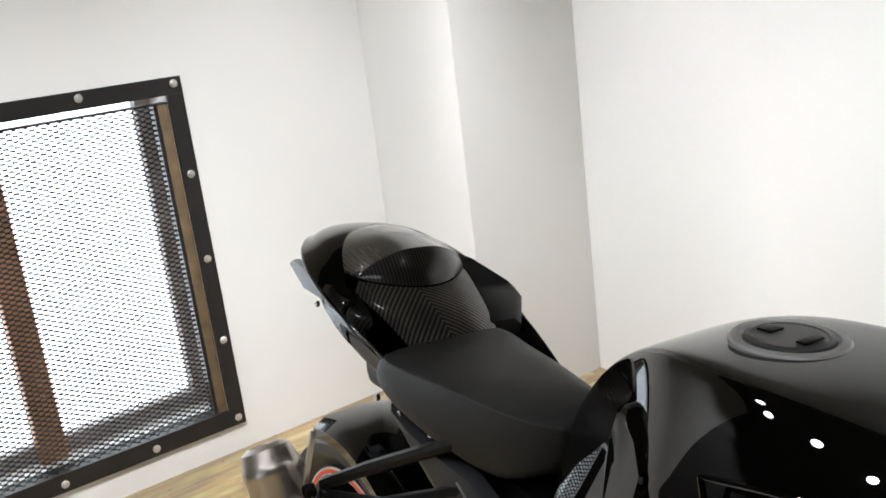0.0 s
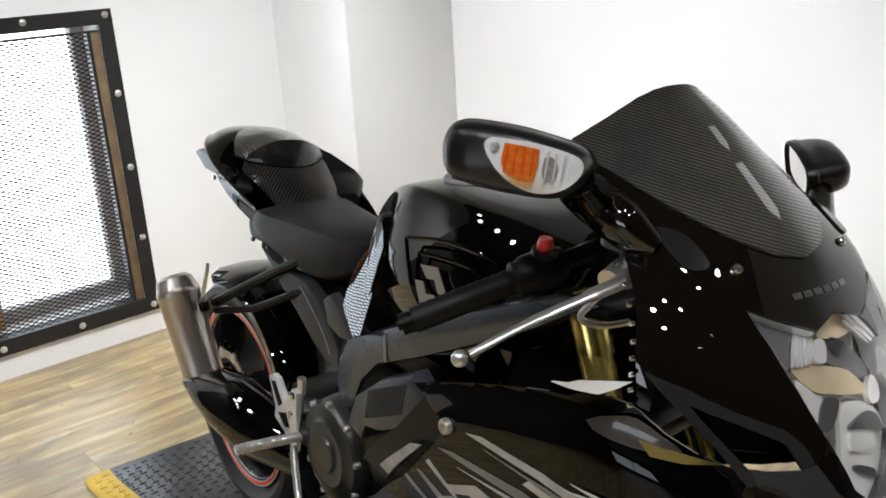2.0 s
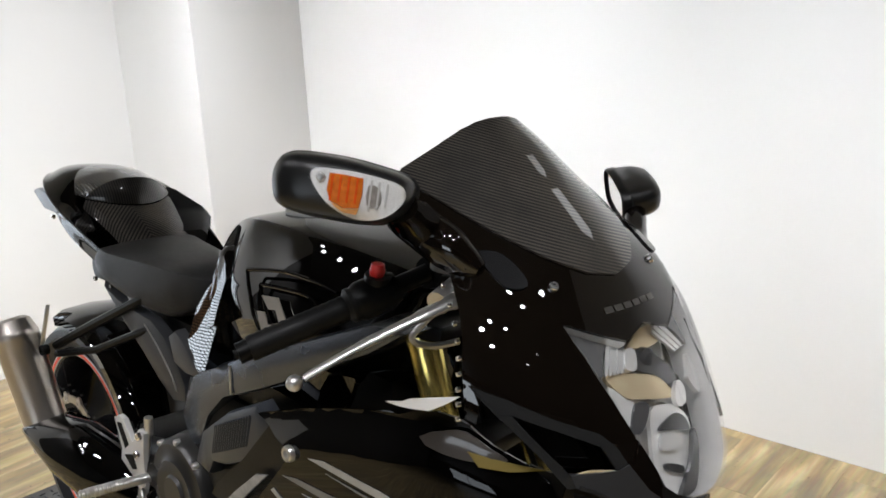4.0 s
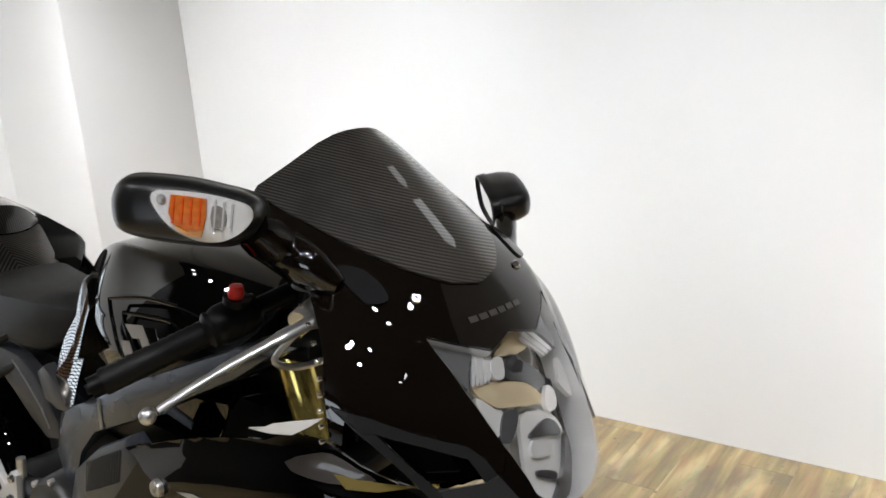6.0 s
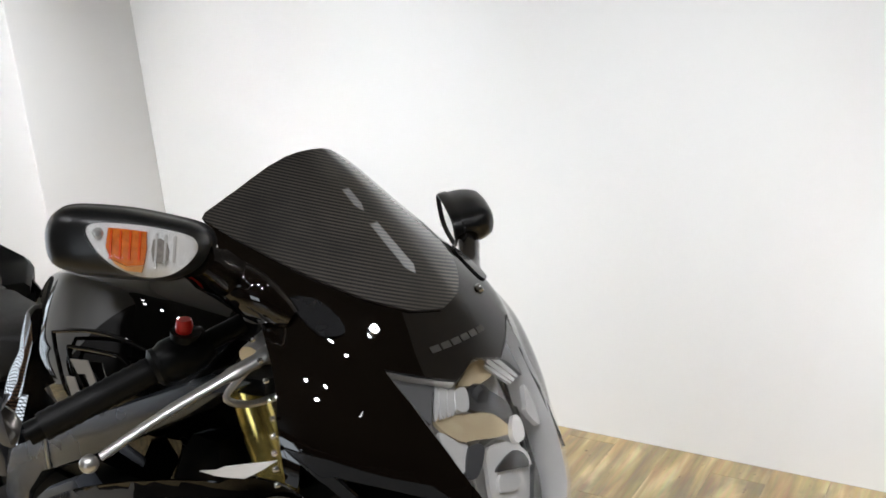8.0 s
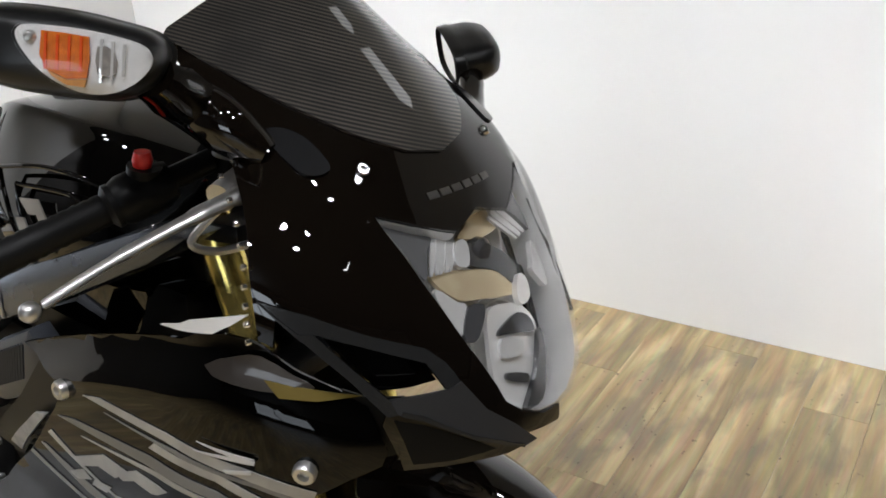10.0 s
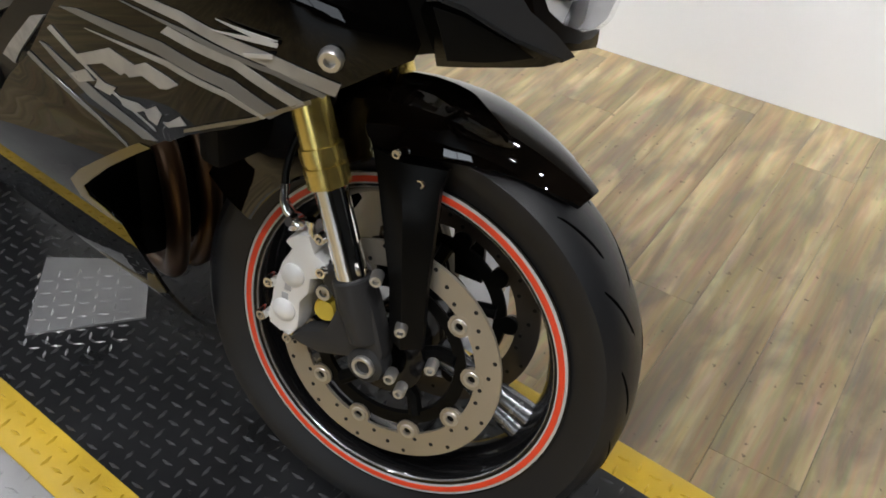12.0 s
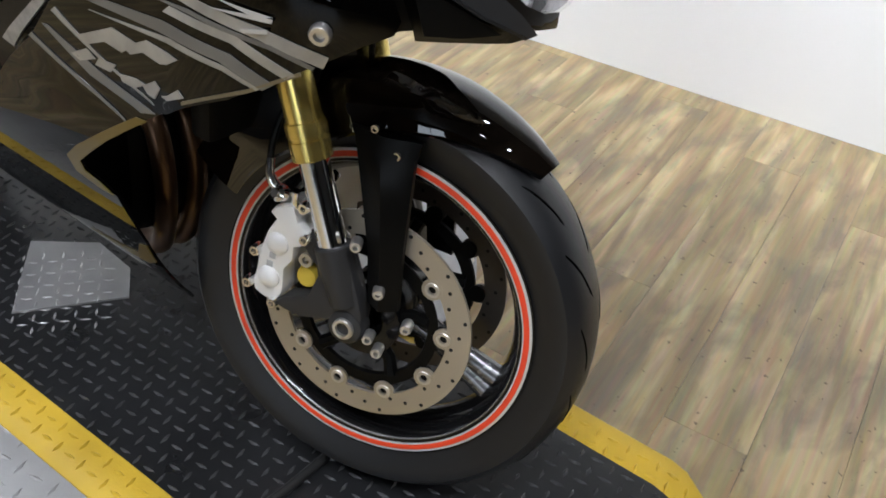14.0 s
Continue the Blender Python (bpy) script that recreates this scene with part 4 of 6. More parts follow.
for k in range(5):
    z = 0.632 - k * 0.016
    b2 = skin([(112.2 + k * 1.15, z), (114 + k * 1.15, z - 0.004), (114.3 + k * 1.15, z - 0.009), (112.5 + k * 1.15, z - 0.005)], -0.0165, 0.001, False)
    part("plate_bar", b2, DARK, bike)
# white lining seen between fairing and fork
b2 = skin([(91.6, 0.839), (84.6, 0.853), (77.7, 0.860), (66.9, 0.868), (71.2, 0.858), (76.9, 0.846), (84.6, 0.842)], -0.004, 0.003, False)
part("lining", b2, WHITEPL, bike, "white plastic inner lining")
bolts("edge_rivet", [(hull(66.2, 0.845 + k * 0.0155) + Vector((-0.003, -0.001, 0)), (-0.3, -1, 0)) for k in range(9)], 0.0028, 0.002, CHROME, bike)

# -- tank
TANK = [(-0.19, 0.07, 0.905), (-0.23, 0.112, 0.925), (-0.29, 0.150, 0.942), (-0.36, 0.168, 0.952), (-0.45, 0.174, 0.956), (-0.53, 0.166, 0.955), (-0.575, 0.152, 0.951), (-0.625, 0.126, 0.940), (-0.665, 0.108, 0.922), (-0.715, 0.096, 0.884), (-0.760, 0.090, 0.822), (-0.785, 0.086, 0.770)]


def body_loft(rows, profile, name, mat_, label="", levels=1, keep=None):
    """Loft mirrored sections along x: rows of (x, half width, top), profile of (share of width, drop)."""
    bm = bmesh.new()
    loops = []
    for x, w, top, *deep in rows:
        half_ = [(f * w, top - d * (deep[0] if deep else 1.0)) for f, d in profile]
        loops.append([Vector((x, -y, z)) for y, z in half_[::-1]] + [Vector((x, y, z)) for y, z in half_[1:]])
    rings(bm, loops, False, False)
    for r in (0, -1):
        bm.verts.ensure_lookup_table()
    n = len(loops[0])
    vs = list(bm.verts)
    bm.faces.new(vs[:n])
    bm.faces.new(vs[-n:])
    ob = part(name, bm, mat_, bike, label)
    if levels:
        sub = ob.modifiers.new("round", "SUBSURF")
        sub.levels = sub.render_levels = levels
    return ob


TANKP = [(0, 0), (0.30, 0.0), (0.52, 0.001), (0.60, 0.003), (0.64, 0.008), (0.80, 0.040), (0.955, 0.082), (0.985, 0.096), (1.0, 0.12), (0.95, 0.18), (0.84, 0.24)]
tank = body_loft(TANK, TANKP, "fuel_tank", GLOSS, "glossy black fuel tank", 2)
bm = bmesh.new()
lathe(bm, [(0.052, -0.012), (0.052, -0.002), (0.050, 0.0), (0.043, 0.0005), (0.041, -0.002), (0.0, -0.002)], (-0.525, 0, 0.9585), (0.02, 0, 1), 48)
cap = part("filler_cap", bm, plain("cap_ring_alloy", (0.38, 0.38, 0.38), 0.4, 0.4), tank, "dull alloy filler cap ring")
bm = lathe(bmesh.new(), [(0.040, -0.002), (0.039, 0.001), (0.033, 0.002), (0.032, 0.0012), (0.0, 0.002)], (-0.525, 0, 0.9585), (0.02, 0, 1), 40)
part("cap_lid", bm, plain("cap_lid_grey", (0.08, 0.08, 0.08), 0.35, 0.4), tank)
part("keyhole", box(bmesh.new(), (-0.553, -0.010, 0.960), (-0.537, 0.008, 0.9625), 0.001), SATIN, tank)
part("cap_latch", box(bmesh.new(), (-0.508, -0.014, 0.960), (-0.498, 0.012, 0.9625), 0.001), SATIN, tank)
# recessed flank with the maker's mark as a plain shape
flank = pose(-0.395, -0.1715, 0.850, 82, 0, 3)
for shape in ([(-0.030, 0.022), (0.006, 0.026), (0.030, -0.006), (0.014, -0.009), (0.003, 0.008), (-0.013, 0.006)], [(-0.038, -0.002), (-0.022, 0.0), (-0.012, -0.016), (0.003, -0.013), (0.022, -0.027), (-0.022, -0.034)]):
    part("tank_emblem", slab(bmesh.new(), shape, flank @ pose(0, 0, 0.0032), 0.002, 0.0), plain("champagne_emblem", (0.55, 0.52, 0.47), 0.3, 0.7), tank, "pale metallic emblem")
for rib_ in ([(-0.075, 0.050), (-0.062, 0.018), (-0.045, -0.018), (-0.005, -0.050)], [(-0.075, 0.050), (0.0, 0.062), (0.07, 0.062), (0.12, 0.056)], [(-0.040, 0.036), (-0.028, 0.002), (-0.014, -0.030)], [(-0.040, 0.036), (0.02, 0.040), (0.068, 0.040), (0.088, 0.030)]):
    part("recess_edge", tube(bmesh.new(), [flank @ Vector((q.x, q.y, 0.0015 - 0.10 * max(0.0, q.y - 0.03))) for q in curve([(a, b, 0) for a, b in rib_], 4)], 0.0028, 8), GLOSS, tank)
# knee cover behind the tank: a tall narrow face along the tank's edge and a broad one below it, leaning in at the top
lean_ = 0.38
for s in (1, -1):
    for rows_ in (((-0.545, 0.164, 0.800, 0.872), (-0.565, 0.159, 0.790, 0.893), (-0.590, 0.1525, 0.835, 0.905), (-0.600, 0.150, 0.860, 0.903)),
                  ((-0.585, 0.161, 0.715, 0.800), (-0.615, 0.1535, 0.705, 0.850), (-0.640, 0.1472, 0.712, 0.852), (-0.670, 0.1395, 0.720, 0.825), (-0.695, 0.133, 0.730, 0.790))):
        bm = bmesh.new()
        mid_z = sum(r[2] + r[3] for r in rows_) / (2 * len(rows_))
        rings(bm, [[Vector((x, -s * (y - lean_ * (z - mid_z) - d_), z)) for z, d_ in ((z0, 0.0), ((z0 + z1) / 2, -0.0008), (z1 - 0.006, 0.0), (z1, 0.008), (z1, 0.05), (z0, 0.05))] for x, y, z0, z1 in rows_])
        part("knee_panel", bm, GLOSS, bike, "glossy black knee panel")

# -- seat, tail and cowl
def offset(ob):
    """The rear subframe sits a little to the left of the wheels' line."""
    for v in ob.data.vertices:
        v.co.y += 0.0352 * max(0.0, -v.co.x - 0.55)
        v.co.z -= 0.07 * v.co.y
    return ob


def grid(name, mat_, label, point, nu, nv, thick=0.004, shift=True):
    """A sheet over u (0 to 1) and v (-1 to 1), closed below by a copy of itself."""
    bm = bmesh.new()
    top_ = [[bm.verts.new(point(i / nu, -1 + 2 * j / nv)) for j in range(nv + 1)] for i in range(nu + 1)]
    low_ = [[bm.verts.new(w.co - Vector((0, 0, thick))) for w in row] for row in top_]
    for i in range(nu):
        for j in range(nv):
            bm.faces.new((top_[i][j], top_[i][j + 1], top_[i + 1][j + 1], top_[i + 1][j]))
            bm.faces.new((low_[i][j], low_[i + 1][j], low_[i + 1][j + 1], low_[i][j + 1]))
    rim_t = top_[0] + [r[-1] for r in top_[1:]] + top_[-1][-2::-1] + [r[0] for r in top_[-2:0:-1]]
    rim_l = low_[0] + [r[-1] for r in low_[1:]] + low_[-1][-2::-1] + [r[0] for r in low_[-2:0:-1]]
    for k in range(len(rim_t)):
        m_ = (k + 1) % len(rim_t)
        bm.faces.new((rim_t[k], rim_l[k], rim_l[m_], rim_t[m_]))
    ob = part(name, bm, mat_, bike, label)
    return offset(ob) if shift else ob


SEAT = [(-0.765, 0.052, 0.806, 0.5), (-0.80, 0.088, 0.820, 0.78), (-0.84, 0.099, 0.826, 1.0), (-0.92, 0.109, 0.826, 0.96), (-1.00, 0.121, 0.820, 0.80), (-1.055, 0.129, 0.815, 0.62), (-1.095, 0.126, 0.812, 0.45), (-1.125, 0.110, 0.806, 0.38), (-1.135, 0.09, 0.795, 0.30)]
seat = body_loft(SEAT, [(0, 0.0), (0.45, 0.002), (0.75, 0.008), (0.90, 0.0135), (0.918, 0.0155), (0.932, 0.0205), (0.99, 0.036), (1.03, 0.064), (1.0, 0.096), (0.86, 0.108), (0.6, 0.11)], "seat", VINYL, "black vinyl rider's seat with a side crease", 2)
for v in seat.data.vertices:
    v.co.y -= 0.014 * max(0.0, min(1.0, (v.co.x + 1.08) / 0.16))
    if v.co.y > 0:
        v.co.y *= float(np.interp(v.co.x, [-1.13, -1.09, -1.0, -0.92, -0.84, -0.78], [0.82, 0.74, 0.62, 0.56, 0.40, 0.30]))


# seat cowl: crowned top with a steep front face above a folded pad
def cowl_edge(v):
    return Vector((-1.213 - 0.038 * v * v, 0.0945 * v, 0.922 - 0.045 * abs(v) ** 2.4))


def cowl_fold(v, drop=0.0):
    return Vector((-1.190 - 0.061 * v * v, 0.0945 * v, 0.868 + 0.0085 * v * v - drop))


def cowl_top(u, v):
    a = cowl_edge(v)
    x = a.x + (-1.380 + 0.105 * abs(v) ** 3 - a.x) * u
    mid_ = float(np.interp(x, [-1.40, -1.36, -1.30, -1.213], [0.926, 0.930, 0.930, 0.922]))
    return Vector((x, a.y * (1 + 0.12 * u), mid_ + 0.002 * u - 0.045 * abs(v) ** 2.4))


def cowl_face(u, v):
    return cowl_edge(v).lerp(cowl_fold(v), u) + Vector((0.006 * math.sin(u * math.pi) * (1 - v * v), 0, 0))


def cowl_pad(u, v):
    side_ = 1.0 if abs(v) <= 0.84 else 0.0
    w_ = max(-1.0, min(1.0, v / 0.84))
    a = cowl_fold(w_, 0.004) + Vector((0.002, 0, 0))
    b = Vector((-1.055 - 0.016 * w_ * w_, 0.058 * w_, 0.778))
    q = a.lerp(b, u) + Vector((0, 0, 0.010 * math.sin(u * math.pi)))
    if not side_:
        e = (abs(v) - 0.84) / 0.16
        q += Vector((-0.006 * e, math.copysign(0.0045 * e, v), -0.016 * e))
    return q


grid("cowl_top", CARBON_TOP, "glossy carbon-weave seat cowl top", cowl_top, 10, 24)
grid("cowl_face", CARBON_FACE, "dark steep carbon front of the seat cowl", cowl_face, 5, 24, 0.002)
grid("cowl_pad", CARBON_TAIL, "carbon-weave seat cowl pad with a chevron", cowl_pad, 8, 25, 0.006)
# one wedge-shaped shell: half widths at the hump and at the side, heights of top, side crease and lower edge
TAIL = [(-0.90, 0.060, 0.690, 0.104, 0.712, 0.690), (-1.00, 0.070, 0.715, 0.120, 0.752, 0.724), (-1.075, 0.066, 0.740, 0.130, 0.790, 0.735), (-1.14, 0.068, 0.780, 0.138, 0.816, 0.752),
        (-1.250, 0.097, 0.868, 0.152, 0.850, 0.788), (-1.33, 0.096, 0.912, 0.147, 0.876, 0.828), (-1.375, 0.093, 0.926, 0.138, 0.888, 0.845), (-1.42, 0.088, 0.9265, 0.122, 0.898, 0.864), (-1.49, 0.066, 0.921, 0.086, 0.903, 0.882), (-1.54, 0.030, 0.905, 0.036, 0.897, 0.889)]
bm = bmesh.new()
loops = []
for x, wh, zt, wo, zs, zb in TAIL:
    half_ = [(0, zt), (wh * 0.6, zt - 0.002), (wh, zt - 0.012), (wh + (wo - wh) * 0.45, (zt + zs) / 2 - 0.010), (wo, zs), (wo + 0.001, zs - 0.007), (wo - 0.016, zs - 0.016), (wo - 0.012, zb + 0.006), (wo - 0.02, zb), (wo * 0.4, zb + 0.004)]
    loops.append([Vector((x, -y, z)) for y, z in half_[::-1]] + [Vector((x, y, z)) for y, z in half_[1:]])
rings(bm, loops)
tail = offset(part("tail_fairing", bm, GLOSS, bike, "glossy black wedge-shaped tail fairing"))
sub = tail.modifiers.new("round", "SUBSURF")
sub.levels = sub.render_levels = 2
# fins: a broad one on the left, a small pointed one on the right
bm = bmesh.new()
loops = []
for x, yi, yo, zt, zb in ((-1.36, 0.105, 0.122, 0.893, 0.850), (-1.26, 0.100, 0.156, 0.872, 0.806), (-1.21, 0.090, 0.190, 0.838, 0.782), (-1.175, 0.085, 0.180, 0.830, 0.770), (-1.12, 0.080, 0.138, 0.806, 0.768)):
    loops.append([Vector((x, yi, zt + 0.004)), Vector((x, yo - 0.012, zt)), Vector((x, yo, zt - 0.012)), Vector((x, yo - 0.004, zb + 0.01)), Vector((x, yo - 0.014, zb)), Vector((x, yi, zb))])
rings(bm, loops)
part("tail_fin", bm, SATIN, bike, "satin black tail fin")
bm = bmesh.new()
loops = []
for x, y, zt, zb in ((-1.30, 0.105, 0.872, 0.845), (-1.37, 0.105, 0.884, 0.848), (-1.42, 0.098, 0.884, 0.862), (-1.447, 0.095, 0.879, 0.872)):
    loops.append([Vector((x, -y + 0.006, zt)), Vector((x, -y - 0.004, zt - 0.003)), Vector((x, -y - 0.006, zb)), Vector((x, -y + 0.006, zb))])
rings(bm, loops)
part("tail_fin", bm, plain("fin_grey", (0.16, 0.16, 0.17), 0.3, 0.3), bike, "satin grey tail fin")
bolts("tail_bolt", [((x, y, z), (0, -1, 0.15)) for x, y, z in ((-1.29, -0.124, 0.842), (-1.118, -0.118, 0.742), (-1.06, -0.113, 0.735), (-0.99, -0.106, 0.728))], 0.005, 0.003, CHROME, bike)
bm = bmesh.new()
box(bm, (-1.28, -0.06, 0.70), (-0.98, 0.08, 0.755), 0.02)
part("undertail", bm, SATIN, bike)

# -- frame, engine and lower cladding
def tuck(bm, x0, k):
    """The frame narrows behind x0, in an even bend."""
    xs_ = [v.co.x for v in bm.verts]
    for q in range(1, 14):
        x = min(xs_) + (max(xs_) - min(xs_)) * q / 14
        bmesh.ops.bisect_plane(bm, geom=bm.verts[:] + bm.edges[:] + bm.faces[:], plane_co=(x, 0, 0), plane_no=(1, 0, 0), dist=1e-6)
    for v in bm.verts:
        d = max(0.0, x0 - v.co.x)
        v.co.y -= math.copysign(k * d * d / (d + 0.06), v.co.y)
    return bm


for s in (1, -1):
    m = Matrix(((1, 0, 0, 0), (0, 0, -s, -s * 0.135), (0, 1, 0, 0), (0, 0, 0, 1)))
    spar = [(-0.775, 0.565), (-0.735, 0.630), (-0.70, 0.665), (-0.62, 0.705), (-0.55, 0.735), (-0.45, 0.782), (-0.35, 0.822), (-0.19, 0.888), (-0.12, 0.892), (-0.20, 0.842), (-0.345, 0.770), (-0.445, 0.722), (-0.568, 0.668), (-0.64, 0.61), (-0.68, 0.55), (-0.72, 0.50)]
    part("frame_spar", tuck(slab(bmesh.new(), spar, m, 0.036, 0.014), -0.50, 0.19), SPAR, bike, "dark grey alloy frame spar")
    part("spar_weld", tube(bmesh.new(), [(-0.53, -s * 0.169, 0.736), (-0.527, -s * 0.171, 0.712), (-0.53, -s * 0.169, 0.690)], 0.0022, 8), ALLOY, bike)
    m2 = Matrix(((1, 0, 0, 0), (0, 0, -s, -s * 0.168), (0, 1, 0, 0), (0, 0, 0, 1)))
    clad = [(-0.66, 0.53), (-0.62, 0.60), (-0.52, 0.668), (-0.417, 0.718), (-0.38, 0.69), (-0.40, 0.655), (-0.46, 0.61), (-0.53, 0.575), (-0.58, 0.56), (-0.60, 0.53)]
    part("frame_cover", tuck(slab(bmesh.new(), clad, m2, 0.03, 0.012), -0.42, 0.15), COVERPL, bike, "ribbed grey plastic frame cover")
    rib = part("cover_rib", tube(bmesh.new(), [(-0.575, -s * 0.1805, 0.580), (-0.560, -s * 0.1815, 0.632)], 0.0024, 6), COVERPL, bike)
    copies(rib, *[pose(k * 0.0085, -s * 0.0165 * (1 - (1 - k / 16) ** 1.6), k * 0.0042) for k in range(1, 16)])
    lower = [(-0.66, 0.52), (-0.58, 0.55), (-0.47, 0.60), (-0.39, 0.65), (-0.36, 0.60), (-0.43, 0.52), (-0.52, 0.46), (-0.6, 0.44)]
    part("engine_shroud", slab(bmesh.new(), lower, Matrix.Translation((0, s * 0.035, 0)) @ m2, 0.02, 0.008), SATIN, bike)
bm = bmesh.new()
box(bm, (-0.74, -0.14, 0.27), (-0.34, 0.14, 0.66), 0.03)
part("engine", bm, DARK, bike, "dark painted engine block")
bm = bmesh.new()
box(bm, (-0.62, -0.13, 0.64), (-0.2, 0.13, 0.80), 0.03)
part("airbox", bm, SATIN, bike)
bm_cover = bmesh.new()
lathe(bm_cover, [(0, -0.215), (0.03, -0.215), (0.034, -0.210), (0.060, -0.212), (0.066, -0.207), (0.088, -0.205), (0.096, -0.196), (0.100, -0.16)][::-1], (-0.735, 0.04, 0.44), (0, 1, 0), 44)
for y_ in (-0.10, -0.045, 0.03, 0.085):
    part("header_pipe", tube(bmesh.new(), curve([(-0.36, y_, 0.46), (-0.33, y_, 0.44), (-0.315, y_, 0.36), (-0.335, y_ * 0.9, 0.27), (-0.38, y_ * 0.7, 0.215), (-0.47, y_ * 0.5, 0.20)], 5), 0.0165, 14), BRONZE, bike, "heat-tinted exhaust header pipe")
part("radiator", box(bmesh.new(), (-0.20, -0.15, 0.50), (-0.165, 0.15, 0.74), 0.008), DARK, bike, "dark finned radiator")
cover = part("clutch_cover", bm_cover, plain("clutch_cover_paint", (0.035, 0.034, 0.033), 0.3, 0.5), bike, "dark round clutch cover")
bolts("cover_bolt", [((-0.735 + 0.094 * math.cos(radians(k * 40 + 10)), -0.160, 0.44 + 0.094 * math.sin(radians(k * 40 + 10))), (0, -1, 0)) for k in range(9)], 0.006, 0.005, ALLOY, cover)
bm = bmesh.new()
for s in (1, -1):
    tube(bm, [(-0.70, s * 0.12, 0.46), (-0.95, s * 0.125, 0.42), (-1.20, s * 0.125, 0.33), (-1.40, s * 0.12, 0.295)], [0.05, 0.045, 0.035, 0.028], 14, True, 1.0)
box(bm, (-0.98, -0.12, 0.40), (-0.86, 0.12, 0.48), 0.02)
part("swingarm", bm, SATIN, bike, "black alloy swingarm")
# rear mudguard
bm = bmesh.new()
r = 0.318
loops = []
for k in range(14):
    a = radians(2 + k * 8)
    c, sn = math.cos(a), math.sin(a)
    loops.append([Vector((-1.35 + r * c * f, y, 0.29 + r * sn * f)) for f, y in ((0.88, -0.092), (0.94, -0.093), (0.985, -0.068), (1.0, 0.0), (0.985, 0.068), (0.94, 0.093), (0.88, 0.092), (0.875, 0.088), (0.93, 0.089), (0.975, 0.066), (0.99, 0), (0.975, -0.066), (0.93, -0.089), (0.875, -0.088))])
rings(bm, loops)
part("rear_hugger", bm, GLOSS, bike, "glossy black rear tyre hugger")
# subframe stays
for s in (1, -1):
    bm = bmesh.new()
    tube(bm, [(-0.90, -s * 0.11, 0.755), (-1.10, -s * 0.15, 0.65), (-1.203, -s * 0.175, 0.592)], 0.010, 8)
    tube(bm, [(-0.88, -s * 0.11, 0.70), (-1.06, -s * 0.15, 0.615), (-1.200, -s * 0.175, 0.575)], 0.008, 8)
    part("muffler_stay", bm, SATIN, bike)
for s in (1, -1):
    m = Matrix(((1, 0, 0, 0), (0, 0, -s, -s * 0.098), (0, 1, 0, 0), (0, 0, 0, 1)))
    cover_ = [(-1.085, 0.742), (-1.02, 0.722), (-0.965, 0.716), (-0.885, 0.712), (-0.835, 0.690), (-0.795, 0.655), (-0.768, 0.618), (-0.770, 0.585), (-0.815, 0.575), (-0.865, 0.600), (-0.925, 0.640), (-1.01, 0.690)]
    part("subframe_cover", slab(bmesh.new(), cover_, m, 0.024, 0.009), plain("slate_cover_plastic", (0.030, 0.031, 0.034), 0.3, bump=0.1, size=900, spec=0.5), bike, "slate-grey subframe side cover")
    part("cover_seam", tube(bmesh.new(), curve([(-0.905, -s * 0.123, 0.700), (-0.86, -s * 0.124, 0.672), (-0.815, -s * 0.124, 0.632), (-0.795, -s * 0.123, 0.600)], 4), 0.0016, 6), ALLOY, bike)
    knee_ = [(-0.800, 0.705), (-0.775, 0.722), (-0.745, 0.705), (-0.705, 0.672), (-0.690, 0.655), (-0.745, 0.650), (-0.785, 0.660)]
    part("knee_infill", slab(bmesh.new(), knee_, Matrix.Translation((0, -s * 0.012, 0)) @ m, 0.022, 0.008), plain("slate_infill_plastic", (0.05, 0.05, 0.053), 0.3, bump=0.1, size=900, spec=0.5), bike)
part("subframe", box(bmesh.new(), (-1.05, -0.085, 0.62), (-0.77, 0.085, 0.715), 0.02), SATIN, bike)

# -- exhaust
bm = bmesh.new()
A, B = Vector((-1.195, -0.210, 0.420)), Vector((-1.290, -0.232, 0.640))
axis = (B - A).normalized()
L = (B - A).length
lathe(bm, [(0.040, -0.04), (0.043, 0.004), (0.045, L * 0.80), (0.0465, L * 0.81), (0.0465, L * 0.86), (0.044, L * 0.88), (0.038, L * 0.97), (0.027, L), (0.024, L - 0.004), (0.022, L - 0.06)], A, axis, 40)
muffler = part("muffler", bm, TITAN, bike, "brushed silver muffler can with rounded tip")
bm = bmesh.new()
slab(bm, [(-0.012, -0.05), (0.012, -0.05), (0.010, 0.05), (0.002, 0.062), (-0.010, 0.05)], pose(-1.215, -0.188, 0.625, 78, 15, -25), 0.008, 0.002)
part("hanger", bm, ALLOY, muffler, "polished muffler hanger")
bm = bmesh.new()
bolt(bm, (-1.203, -0.20, 0.588), (0, -1, 0), 0.011, 0.008)
part("hanger_bolt", bm, DARK, muffler)
bm = bmesh.new()
C = Vector((-0.86, -0.135, 0.36))
loops = []
for f, r, up_ in ((0.0, 0.046, 0), (0.03, 0.050, 0), (0.15, 0.056, 0), (0.35, 0.062, -0.004), (0.6, 0.060, -0.008), (0.85, 0.048, 0), (1.0, 0.04, 0.0)):
    q = A.lerp(C, f) + axis * (0.02 * (1 - f)) + Vector((0, -0.012 * math.sin(f * 3.1), up_))
    d = (axis * -1).lerp((C - A).normalized(), min(1, f * 2)).normalized()
    sd = d.cross(Vector((0, 0, 1))).normalized()
    u2 = sd.cross(d)
    loops.append([q + r * (math.cos(a) * sd + 1.12 * math.sin(a) * u2) for a in [2 * math.pi * k / 24 for k in range(24)]])
rings(bm, loops)
part("exhaust_shield", bm, GLOSS, bike, "black exhaust heat shield")

